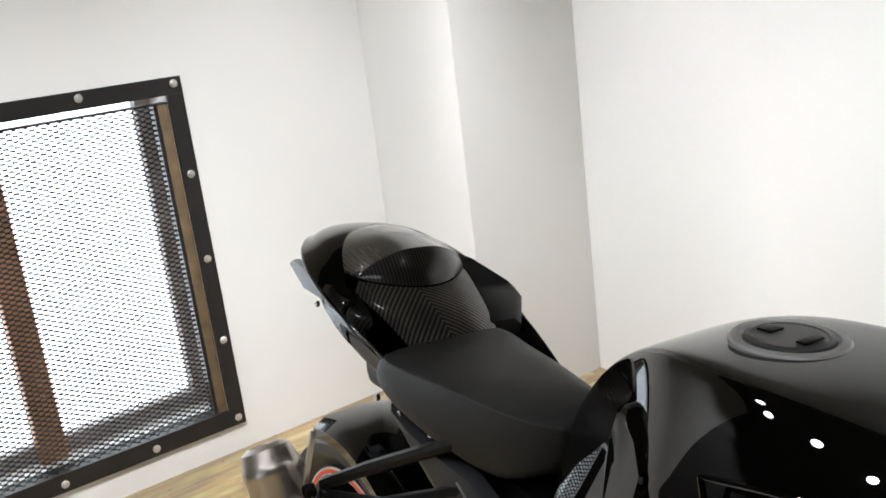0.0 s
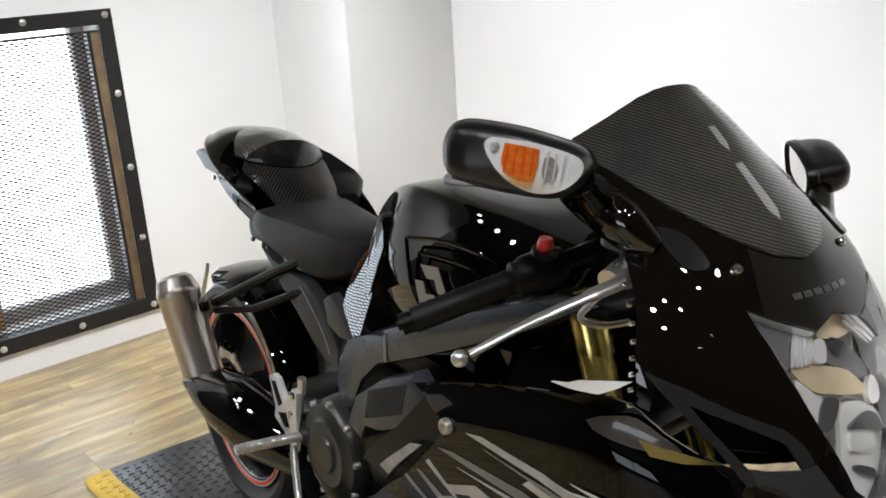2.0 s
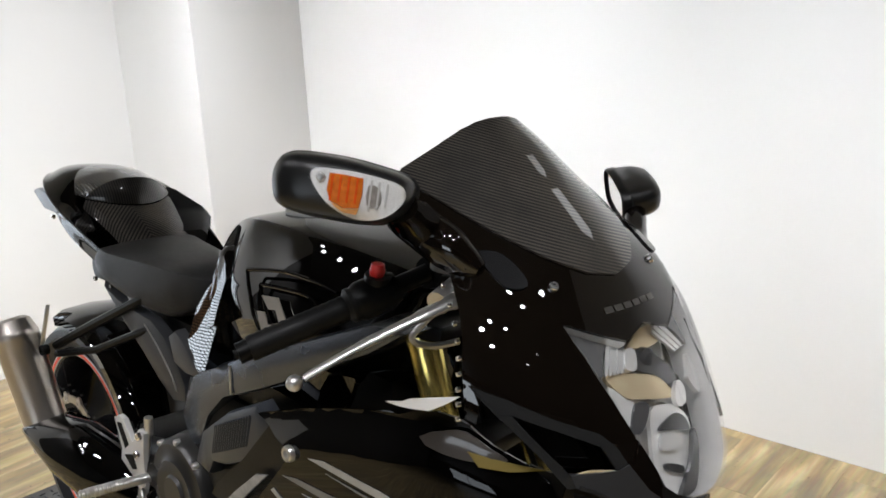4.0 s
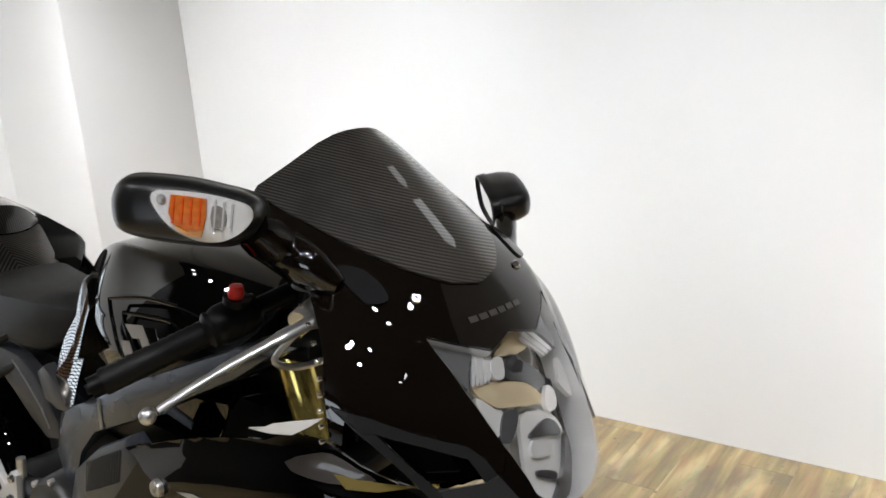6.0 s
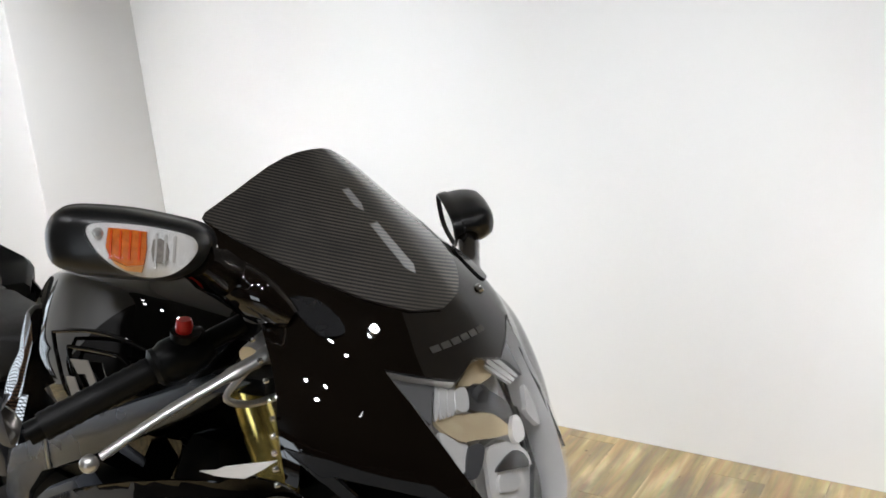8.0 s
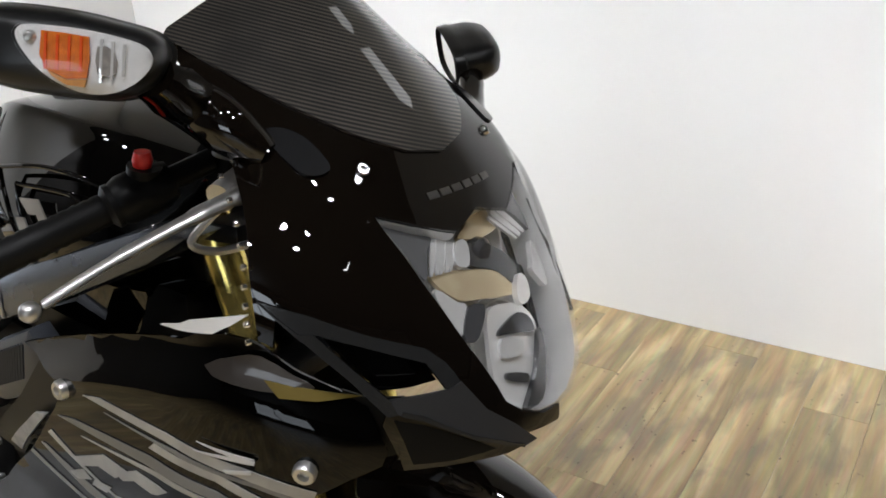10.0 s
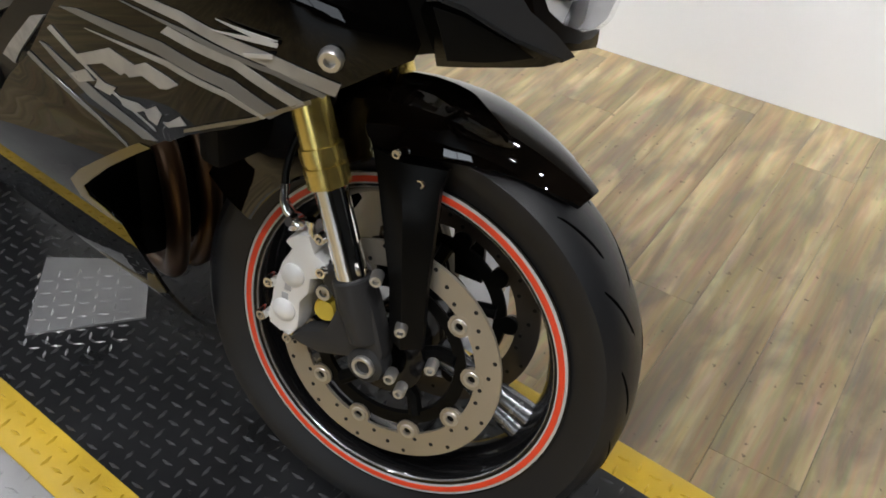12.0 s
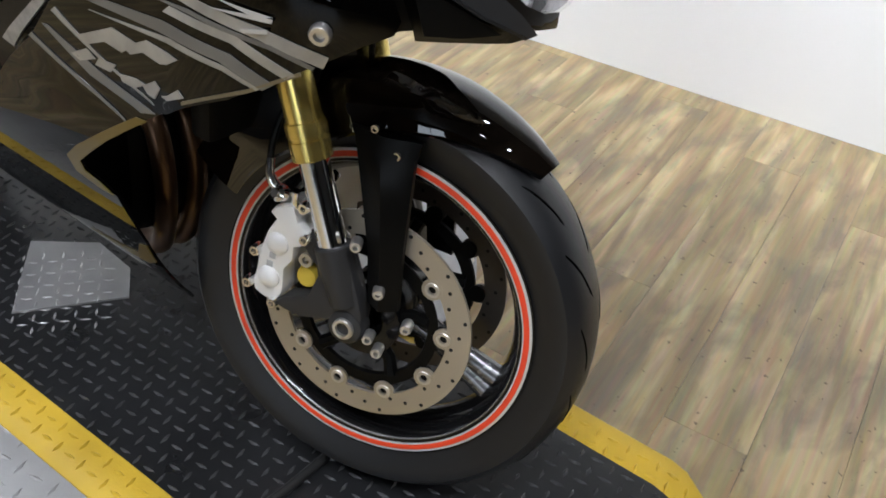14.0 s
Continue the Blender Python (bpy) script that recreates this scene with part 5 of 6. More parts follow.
# -- rider's footrest and brake pedal
m = Matrix(((1, 0, 0, 0), (0, 0, -1, -0.163), (0, 1, 0, 0), (0, 0, 0, 1)))
bm = slab(bmesh.new(), [(-0.954, 0.514), (-0.935, 0.524), (-0.915, 0.522), (-0.885, 0.486), (-0.856, 0.521), (-0.837, 0.518), (-0.843, 0.471), (-0.840, 0.427), (-0.870, 0.341), (-0.900, 0.330), (-0.896, 0.416), (-0.940, 0.427), (-0.931, 0.457)], m, 0.010, 0.002)
rearset = part("footrest_bracket", bm, plain("cast_bracket_alloy", (0.72, 0.71, 0.69), 0.35, 0.5, bump=0.2), bike, "cast alloy footrest bracket")
part("bracket_slot", slab(bmesh.new(), [(-0.942, 0.508), (-0.924, 0.512), (-0.899, 0.476), (-0.914, 0.464)], m @ pose(0, 0, 0.010), 0.0012, 0), DARK, rearset)
part("bracket_slot", slab(bmesh.new(), [(-0.918, 0.450), (-0.884, 0.462), (-0.872, 0.436), (-0.890, 0.430)], m @ pose(0, 0, 0.010), 0.0012, 0), DARK, rearset)
bm = bmesh.new()
tube(bm, [(-0.835, -0.165, 0.432), (-0.845, -0.20, 0.430), (-0.862, -0.265, 0.427), (-0.866, -0.286, 0.426)], [0.009, 0.0095, 0.0095, 0.008], 12)
peg = part("footrest", bm, ALLOY, bike, "knurled alloy footrest")
knurl = part("knurl", lathe(bmesh.new(), [(0.0090, -0.0014), (0.0108, 0), (0.0090, 0.0014)], (0, 0, 0), (-0.2, -0.97, -0.05), 14), ALLOY, peg)
spots = [Matrix.Translation(Vector((-0.847, -0.205, 0.430)).lerp(Vector((-0.8655, -0.282, 0.426)), k / 11)) for k in range(12)]
knurl.matrix_basis = spots[0]
copies(knurl, *spots[1:])
bm = bmesh.new()
tube(bm, curve([(-0.855, -0.175, 0.405), (-0.83, -0.185, 0.365), (-0.80, -0.195, 0.325), (-0.76, -0.20, 0.315), (-0.72, -0.205, 0.32)], 5), 0.007, 10)
tube(bm, [(-0.72, -0.195, 0.32), (-0.72, -0.245, 0.32)], 0.009, 10)
part("brake_pedal", bm, ALLOY, bike, "silver rear brake pedal")
bm = bmesh.new()
tube(bm, [(-0.842, -0.158, 0.545), (-0.845, -0.158, 0.510)], 0.008, 12)
tube(bm, [(-0.845, -0.158, 0.515), (-0.86, -0.162, 0.42)], 0.005, 10)
part("master_cylinder", bm, ALLOY, bike)
bolts("bracket_bolt", [((x, -0.174, z), (0, -1, 0)) for x, z in ((-0.850, 0.510), (-0.862, 0.470), (-0.855, 0.425), (-0.868, 0.378), (-0.885, 0.345))], 0.008, 0.006, CHROME, rearset)
# side stand on the far side
bm = bmesh.new()
tube(bm, [(-0.62, 0.13, 0.30), (-0.60, 0.21, 0.16), (-0.585, 0.285, 0.035)], [0.014, 0.012, 0.011], 10)
box(bm, (-0.61, 0.265, 0.022), (-0.55, 0.315, 0.034), 0.003)
part("side_stand", bm, SATIN, bike)


# -- wheels
def wheel(name, centre, half, outer, mat_m, rear=False):
    """A three-spoke wheel in its own plane: rim with spokes, tyre, rim tape."""
    bm = bmesh.new()
    k = half
    prof = [(0.226, k * 0.90), (0.232, k * 0.94), (0.232, k * 1.0), (0.226, k * 1.0), (0.212, k * 0.97), (0.207, k * 0.86), (0.200, k * 0.6), (0.193, k * 0.30), (0.190, 0), (0.193, -k * 0.30), (0.200, -k * 0.6), (0.207, -k * 0.86), (0.212, -k * 0.97), (0.226, -k), (0.232, -k), (0.232, -k * 0.94), (0.226, -k * 0.90), (0.205, 0)]
    lathe(bm, [(r * 0.965, h) for r, h in prof], (0, 0, 0), (0, 1, 0), 96, True)
    lathe(bm, [(0.022, -0.05), (0.04, -0.05), (0.048, -0.03), (0.048, 0.03), (0.04, 0.05), (0.022, 0.05)], (0, 0, 0), (0, 1, 0), 32, True)
    wh = part(name, bm, RIMBLACK, bike, "black three-spoke wheel with red rim tape")
    wh.matrix_basis = mat_m
    spoke = part("spoke", tube(bmesh.new(), [(0.035, 0, 0), (0.10, 0, -0.001), (0.188, 0, 0)], [0.017, 0.012, 0.017], 14), RIMBLACK if rear else plain("spoke_grey", (0.16, 0.16, 0.165), 0.25, 0.7, 0.3), wh)
    turns = [Matrix.Rotation(radians(i * 120 + 24 + d), 4, "Y") for i in range(3) for d in (-4, 4)]
    spoke.matrix_basis = turns[0]
    copies(spoke, *turns[1:])
    bm = bmesh.new()
    t = k + 0.010
    sec = [(0.222, k * 0.92), (0.236, k * 1.0), (0.252, k * 1.17), (0.268, k * 1.16), (0.280, k * 0.92), (0.2865, k * 0.58), (outer - 0.001, k * 0.28), (outer, 0)]
    full = sec + [(r, -h) for r, h in sec[-2::-1]]
    lathe(bm, full + [(0.21, -k * 0.5), (0.21, k * 0.5)], (0, 0, 0), (0, 1, 0), 128, True)
    tyre = part("tyre", bm, RUBBER, wh, "black street tyre")
    # tread grooves: sunk curved lines on both shoulders
    bm = bmesh.new()
    for i in range(18):
        for s in (1, -1):
            base = 2 * math.pi * (i + (0.5 if s > 0 else 0)) / 18
            pts = []
            for q in range(9):
                f = q / 8
                a = base + 0.52 * f - 0.20 * f * f
                lat = s * k * (0.10 + 0.92 * f ** 0.8 if i % 2 else 0.40 + 0.60 * f)
                rr = float(np.interp(abs(lat), [0, k * 0.28, k * 0.58, k * 0.88, k * 1.1], [outer, outer - 0.001, 0.2865, 0.280, 0.268]))
                pts.append(((rr - 0.0026) * math.cos(a), lat * 0.985, (rr - 0.0026) * math.sin(a)))
            tube(bm, pts, [0.002] + [0.0036] * 7 + [0.002], 8, True)
    part("tread_groove", bm, plain("groove_black", (0.001, 0.001, 0.001), 0.9, spec=0.05), wh)["kind"] = "stuff"
    for s in (1, -1):
        lip = lathe(bmesh.new(), [(0.1985, s * k * 0.80), (0.2035, s * k * 0.955), (0.2055, s * k * 0.965), (0.2055, s * k * 0.945), (0.2005, s * k * 0.79)], (0, 0, 0), (0, 1, 0), 96, True)
        part("rim_lip", lip, plain("machined_lip", (0.45, 0.45, 0.46), 0.25, 0.8), wh)
    for s in (1, -1):
        for nm, r0, r1, h, mt in (("silver_tape", 0.2085, 0.2215, 0.0006, SILVERTAPE), ("red_tape", 0.2105, 0.2180, 0.0012, RED)):
            bm = bmesh.new()
            y = s * (k * 1.0 + h)
            lathe(bm, [(r0, y - s * 0.004), (r0, y), ((r0 + r1) / 2, y + s * 0.0006), (r1, y), (r1, y - s * 0.004)], (0, 0, 0), (0, 1, 0), 96, True)
            part(nm, bm, mt, wh)
    return wh


STEER = Matrix.Translation((-0.036, 0, 0.29)) @ Matrix.Rotation(radians(14.5), 4, Vector((-0.407, 0, 0.914))) @ Matrix.Translation((0.036, 0, -0.29))
WF = STEER @ Matrix.Translation((0.008, 0, 0.29))
front = wheel("front_wheel", (0, 0, 0), 0.050, 0.290, WF)
rear = wheel("rear_wheel", (0, 0, 0), 0.078, 0.292, pose(-1.35, 0.008, 0.29), True)


def disc(parent, y, r=0.1485, mt=DISC):
    """A drilled floating brake disc with its carrier bobbins."""
    bm = bmesh.new()
    lathe(bm, [(0.1165, y - 0.0022), (r, y - 0.0022), (r, y + 0.0022), (0.1165, y + 0.0022)], (0, 0, 0), (0, 1, 0), 96, True)
    s = math.copysign(1, y)
    for i in range(10):
        a = 2 * math.pi * (i + 0.15) / 10
        lathe(bm, [(0.006, -0.0024), (0.0145, -0.0024), (0.0145, 0.0024), (0.006, 0.0024)], (0.112 * math.cos(a), y, 0.112 * math.sin(a)), (0, 1, 0), 14, True)
    d = part("brake_disc", bm, mt, parent, "drilled steel brake disc")
    bm = bmesh.new()
    for i in range(40):
        a = 2 * math.pi * i / 40
        rr = (0.124, 0.133, 0.142)[i % 3]
        lathe(bm, [(0, -0.0026), (0.0028, -0.0026), (0.0028, 0.0026), (0, 0.0026)], (rr * math.cos(a), y, rr * math.sin(a)), (0, 1, 0), 8)
    part("disc_drilling", bm, plain("hole_dark", (0.01, 0.01, 0.01), 0.9), parent)["kind"] = "stuff"
    bm = lathe(bmesh.new(), [(0.0052, 0), (0.010, 0), (0.0102, s * 0.0012), (0.0094, s * 0.002), (0.0056, s * 0.002)], (0, 0, 0), (0, 1, 0), 14, True)
    bob = part("bobbin", bm, ALLOY, parent)
    turns = [Matrix.Translation((0.112 * math.cos(a), y + s * 0.002, 0.112 * math.sin(a))) for a in [2 * math.pi * (i + 0.15) / 10 for i in range(10)]]
    bob.matrix_basis = turns[0]
    copies(bob, *turns[1:])
    arm = part("carrier_arm", tube(bmesh.new(), [(0.044, y - s * 0.010, 0), (0.066, y - s * 0.008, 0.010), (0.090, y - s * 0.005, 0.006)], [0.012, 0.009, 0.010], 8), DARK, parent)
    turns = [Matrix.Rotation(-2 * math.pi * (i + 0.15) / 5, 4, "Y") for i in range(5)]
    arm.matrix_basis = turns[0]
    copies(arm, *turns[1:])
    lobed = bmesh.new()
    lathe(lobed, [(0.086, y - s * 0.006), (0.102, y - s * 0.005), (0.1035, y - s * 0.001), (0.088, y - s * 0.001)], (0, 0, 0), (0, 1, 0), 60, True)
    for i in range(10):
        a = 2 * math.pi * (i + 0.15) / 10
        lathe(lobed, [(0.0, -0.005), (0.013, -0.005), (0.013, 0.0), (0.0, 0.0)], (0.107 * math.cos(a), y - s * 0.001, 0.107 * math.sin(a)), (0, s, 0), 14)
    part("carrier_ring", lobed, DARK, parent)
    bm = bmesh.new()
    lathe(bm, [(0.03, y - 0.008), (0.052, y - 0.008), (0.052, y + 0.004), (0.03, y + 0.004)], (0, 0, 0), (0, 1, 0), 32, True)
    part("disc_carrier", bm, RIMBLACK, parent)


disc(front, -0.070)
# Far disc: the same steel, its shade put into a darker colour.
disc(front, 0.066, mt=plain("shaded_disc_steel", (0.10, 0.09, 0.08), 0.4, 0.8))
disc(rear, -0.10, 0.10)


# -- fork and brakes, turned with the bars
def steered(name, bm, mat_, parent=None, label=""):
    ob = part(name, bm, mat_, parent or bike, label)
    if parent is None:
        ob.matrix_basis = STEER
    return ob


def leg_at(z, y):
    return Vector((0.005 - 0.40 * (z - 0.29), y, z))


for s in (-1, 1):
    y = s * 0.100
    dn = (leg_at(0.5, y) - leg_at(0.9, y)).normalized()
    bm = bmesh.new()
    tube(bm, [leg_at(0.380, y), leg_at(0.54, y)], 0.0192, 28)
    chrome_leg = steered("fork_slider", bm, CHROME, None, "chromed fork slider")
    bm = bmesh.new()
    lathe(bm, [(0.019, 0), (0.0245, 0.0), (0.0255, 0.001), (0.0255, 0.024), (0.0232, 0.0245), (0.0232, 0.029), (0.0255, 0.0295), (0.0255, 0.046), (0.0222, 0.0465), (0.0222, 0.40), (0.0, 0.40)], leg_at(0.497, y), dn * -1, 32)
    steered("fork_tube", bm, GOLD, None, "gold anodised fork tube")
    bm = bmesh.new()
    c = leg_at(0.385, y)
    tube(bm, [c + dn * -0.010, c + dn * -0.008, c + dn * 0.02, c + dn * 0.07], [0.0225, 0.0245, 0.025, 0.021], 22)
    plate = Matrix(((1, 0, 0, 0), (0, 0, s, y - s * 0.014), (0, 1, 0, 0), (0, 0, 0, 1)))
    slab(bm, [(-0.056, 0.384), (-0.015, 0.400), (-0.003, 0.374), (0.011, 0.340), (0.021, 0.314), (0.018, 0.284), (0.002, 0.270), (-0.014, 0.274), (-0.022, 0.292), (-0.064, 0.279), (-0.091, 0.281), (-0.104, 0.286), (-0.091, 0.301), (-0.058, 0.314), (-0.048, 0.348)], plate, 0.026, 0.006)
    slab(bm, [(-0.050, 0.352), (-0.042, 0.392), (-0.066, 0.404), (-0.082, 0.398), (-0.078, 0.380)], plate, 0.018, 0.004)
    lathe(bm, [(0.024, -0.012), (0.025, 0.006), (0.023, 0.0125), (0.018, 0.0145), (0.0, 0.0145)], (0.000, y, 0.291), (0, s, 0), 28)
    steered("fork_foot", bm, DARKPL, None, "black cast fork foot")
    bm = bmesh.new()
    lathe(bm, [(0.0095, 0.0), (0.0095, 0.005), (0.0125, 0.0055), (0.0145, 0.004), (0.0145, 0.0)][::-1], (0.000, y + s * 0.0145, 0.291), (0, s, 0), 24, True)
    steered("axle_end", bm, ALLOY)
    ring_ = lathe(bmesh.new(), [(0.005, 0.0), (0.005, 0.004), (0.0095, 0.004), (0.010, 0.0)][::-1], (-0.071, y - s * 0.002, 0.357), (0, s, 0), 18, True)
    steered("mount_washer", ring_, ALLOY)
    bolts("pinch_bolt", [((0.000, y + s * 0.014, 0.413), (0.35, s, 0)), ((0.037, y + s * 0.010, 0.358), (0.35, s, 0)), ((0.032, y + s * 0.006, 0.286), (0.2, s, 0)), ((0.046, y + s * 0.004, 0.270), (0.2, s, 0)), ((0.079, y + s * 0.004, 0.320), (0.2, s, 0))], 0.0075, 0.009, ALLOY, bike, "", STEER)
    # caliper: a cast body beside the disc's rear edge, with two rounded piston lobes
    body_ = [(-0.106, 0.428), (-0.092, 0.430), (-0.083, 0.409), (-0.066, 0.402), (-0.073, 0.379), (-0.085, 0.373), (-0.085, 0.355), (-0.096, 0.337), (-0.095, 0.314), (-0.096, 0.299), (-0.105, 0.286), (-0.121, 0.286), (-0.136, 0.292), (-0.140, 0.306), (-0.136, 0.326), (-0.135, 0.348), (-0.126, 0.383), (-0.115, 0.404), (-0.124, 0.411), (-0.120, 0.418)]
    cast = Matrix(((1, 0, 0, 0), (0, 0, s, s * 0.062), (0, 1, 0, 0), (0, 0, 0, 1)))
    bm = slab(bmesh.new(), body_, cast, 0.048, 0.007)
    for cx, cz in ((-0.108, 0.372), (-0.116, 0.320)):
        lathe(bm, [(0, 0.010), (0.010, 0.009), (0.0155, 0.004), (0.017, -0.02)], (cx, s * 0.108, cz), (0, s, 0), 20)
    cal = steered("brake_caliper", bm, plain("caliper_silver", (0.86, 0.85, 0.83), 0.38, 0.2, bump=0.35, size=500), None, "silver four-piston brake caliper")
    banjo = lathe(bmesh.new(), [(0, 0.012), (0.006, 0.012), (0.007, 0.008), (0.011, 0.006), (0.011, -0.004), (0.006, -0.006), (0.006, -0.02), (0, -0.02)], (-0.113, s * 0.106, 0.440), (-0.3, s, 0.3), 14)
    part("banjo_bolt", banjo, CHROME, cal)
    part("banjo_pipe", tube(bmesh.new(), [(-0.113, s * 0.102, 0.440), (-0.126, s * 0.104, 0.449), (-0.134, s * 0.102, 0.460), (-0.136, s * 0.098, 0.478)], [0.006, 0.0075, 0.006, 0.005], 10), CHROME, cal)
    part("bleed_nipple", tube(bmesh.new(), [(-0.094, s * 0.10, 0.426), (-0.094, s * 0.104, 0.440), (-0.093, s * 0.106, 0.450)], [0.006, 0.0045, 0.006], 10), CHROME, cal)
    bolts("caliper_bolt", [((x, s * 0.108, z), (0, s, 0)) for x, z in ((-0.145, 0.302), (-0.106, 0.285), (-0.138, 0.352), (-0.076, 0.434), (-0.070, 0.392))], 0.0075, 0.008, CHROME, cal)
    for k in range(4):
        bm = bmesh.new()
        box(bm, (-0.124 + 0.003 * k, s * 0.1095, 0.322 + k * 0.013), (-0.115 + 0.003 * k, s * 0.1106, 0.331 + k * 0.013), 0.0005)
        part("caliper_mark", bm, plain("faint_grey_mark", (0.45, 0.45, 0.45), 0.5), cal)
    bm = bmesh.new()
    tube(bm, curve([(-0.136, s * 0.098, 0.476), (-0.137, s * 0.095, 0.50), (-0.13, s * 0.085, 0.54), (-0.10, s * 0.07, 0.60), (-0.16, s * 0.04, 0.75)], 5), 0.0045, 8)
    steered("brake_hose", bm, SATIN)
steered("radial_cap", lathe(bmesh.new(), [(0, 0.004), (0.0135, 0.004), (0.0155, 0.0), (0.0155, -0.01)], (-0.070, -0.092, 0.330), (0, -1, 0), 18), plain("yellow_cap", (0.62, 0.45, 0.05), 0.4))
# front mudguard
bm = bmesh.new()
loops = []
for k in range(23):
    a = radians(53 + k * 4.6)
    f = k / 22
    w = 0.068 * (0.30 + 0.70 * min(1, f * 3.5) ** 0.7) * (1.0 if f < 0.8 else 1.0 - (f - 0.8) * 0.8)
    drop = 0.075 * min(1, f * 1.7)
    c, sn = math.cos(a), math.sin(a)
    sec = [(-w - 0.004, 0.306 - drop), (-w - 0.002, 0.302 - drop * 0.4), (-w * 0.85, 0.308), (-w * 0.5, 0.317), (0, 0.321), (w * 0.5, 0.317), (w * 0.85, 0.308), (w + 0.002, 0.302 - drop * 0.4), (w + 0.004, 0.306 - drop)]
    ring = sec + [(yy * 0.96, rr - 0.004) for yy, rr in sec[::-1]]
    loops.append([Vector((rr * c, yy, 0.29 + rr * sn)) for yy, rr in ring])
rings(bm, loops)
fender = steered("front_mudguard", bm, NOSE, None, "glossy black front mudguard")
for s in (1, -1):
    bm = bmesh.new()
    loops = []
    for z, x0, x1, yy in ((0.545, -0.045, 0.045, 0.074), (0.52, -0.033, 0.042, 0.080), (0.47, -0.015, 0.047, 0.088), (0.40, 0.008, 0.053, 0.096), (0.33, 0.020, 0.060, 0.098)):
        loops.append([Vector((x0, s * yy, z)), Vector(((x0 + x1) / 2, s * (yy + 0.012), z)), Vector((x1, s * (yy - 0.004), z)), Vector((x1, s * (yy - 0.012), z)), Vector((x0, s * (yy - 0.01), z))])
    rings(bm, loops)
    steered("mudguard_stay", bm, SATIN)
    bolts("mudguard_bolt", [((x, s * 0.080, z), (0, s, 0)) for x, z in ((-0.012, 0.55), (0.02, 0.525))], 0.006, 0.004, CHROME, bike, "", STEER)
# yokes and bars
bm = bmesh.new()
box(bm, (-0.245, -0.135, 0.845), (-0.165, 0.135, 0.868), 0.008)
box(bm, (-0.18, -0.135, 0.70), (-0.10, 0.135, 0.725), 0.008)
tube(bm, [(-0.25, 0, 0.90), (-0.13, 0, 0.66)], 0.03, 16)
steered("fork_yoke", bm, SATIN, None, "black fork yokes")
UNSTEER = STEER.inverted()
for s in (-1, 1):
    inn, outp = Vector((-0.138, -0.125, 0.955)), Vector((-0.221, -0.332, 0.884))
    def mir(q):
        q = UNSTEER @ Vector(q)
        return Vector((q.x, q.y if s < 0 else -q.y, q.z))
    d = outp - inn
    bm = bmesh.new()
    tube(bm, [mir(inn), mir(outp - d * 0.02)], 0.0115, 14)
    tube(bm, [mir(inn + Vector((-0.01, 0.05, -0.01))), mir(inn)], 0.02, 14)
    steered("handlebar", bm, SATIN)
    bm = bmesh.new()
    pts, rad = [], []
    for k in range(27):
        f = 0.42 + 0.55 * k / 26
        pts.append(mir(inn + d * f))
        rad.append(0.0148 + (0.0011 if k % 2 else 0))
    rad[0] = rad[1] = 0.0215
    tube(bm, pts, rad, 18)
    steered("grip", bm, plain("grip_rubber", (0.004, 0.004, 0.004), 0.5, bump=0.3, spec=0.25), None, "ribbed black rubber grip")
    bm = bmesh.new()
    tube(bm, [mir(inn + d * 0.97), mir(inn + d * 1.03)], 0.0125, 16)
    bolt(bm, mir(inn + d * 1.03), mir(outp) - mir(inn), 0.006, 0.004)
    steered("bar_end", bm, SATIN)
    bm = bmesh.new()
    tube(bm, [mir(inn + d * 0.18), mir(inn + d * 0.24), mir(inn + d * 0.38), mir(inn + d * 0.42)], [0.018, 0.024, 0.024, 0.020], 16)
    tube(bm, [mir(inn + d * 0.3), mir(inn + d * 0.3 + Vector((0.006, 0, 0.026)))], 0.016, 14)
    switch = steered("switch_housing", bm, SATIN)
    if s < 0:
        bm = bmesh.new()
        q = inn + d * 0.31 + Vector((0.006, 0, 0.027))
        tube(bm, [mir(q), mir(q + Vector((0.002, 0, 0.006))), mir(q + Vector((0.003, 0, 0.014)))], [0.0085, 0.0095, 0.0075], 16)
        part("kill_switch", bm, REDBUTTON, switch, "red engine stop switch")
    bm = bmesh.new()
    lv = [(-0.062, -0.130, 0.947), (-0.058, -0.165, 0.944), (-0.064, -0.215, 0.934), (-0.088, -0.275, 0.910), (-0.115, -0.325, 0.881)]
    tube(bm, [mir(q) for q in curve(lv, 6)], [0.016] * 3 + [0.013] * 4 + [0.010] * 5 + [0.0075] * 6 + [0.0062] * 6 + [0.0055], 12, True, 0.65)
    got = bmesh.ops.create_uvsphere(bm, u_segments=16, v_segments=10, radius=0.0092)
    bmesh.ops.translate(bm, vec=mir((-0.119, -0.335, 0.877)), verts=got["verts"])
    steered("brake_lever" if s < 0 else "clutch_lever", bm, ALLOY, None, "silver ball-end hand lever")
    bm = bmesh.new()
    tube(bm, [mir((-0.09, -0.105, 0.955)), mir((-0.075, -0.170, 0.940))], [0.014, 0.014], 14)
    tube(bm, [mir((-0.075, -0.14, 0.94)), mir((-0.07, -0.14, 0.96))], 0.010, 14)
    steered("lever_perch", bm, ALLOY)
    bm = bmesh.new()
    tube(bm, [mir((-0.110, -0.120, 0.965)), mir((-0.107, -0.120, 0.990))], 0.021, 20)
    tube(bm, [mir((-0.107, -0.120, 0.990)), mir((-0.1065, -0.120, 0.997))], 0.023, 20)
    steered("fluid_reservoir", bm, plain("smoky_reservoir", (0.13, 0.13, 0.125), 0.3), None, "smoke-grey brake fluid cup")
    bm = bmesh.new()
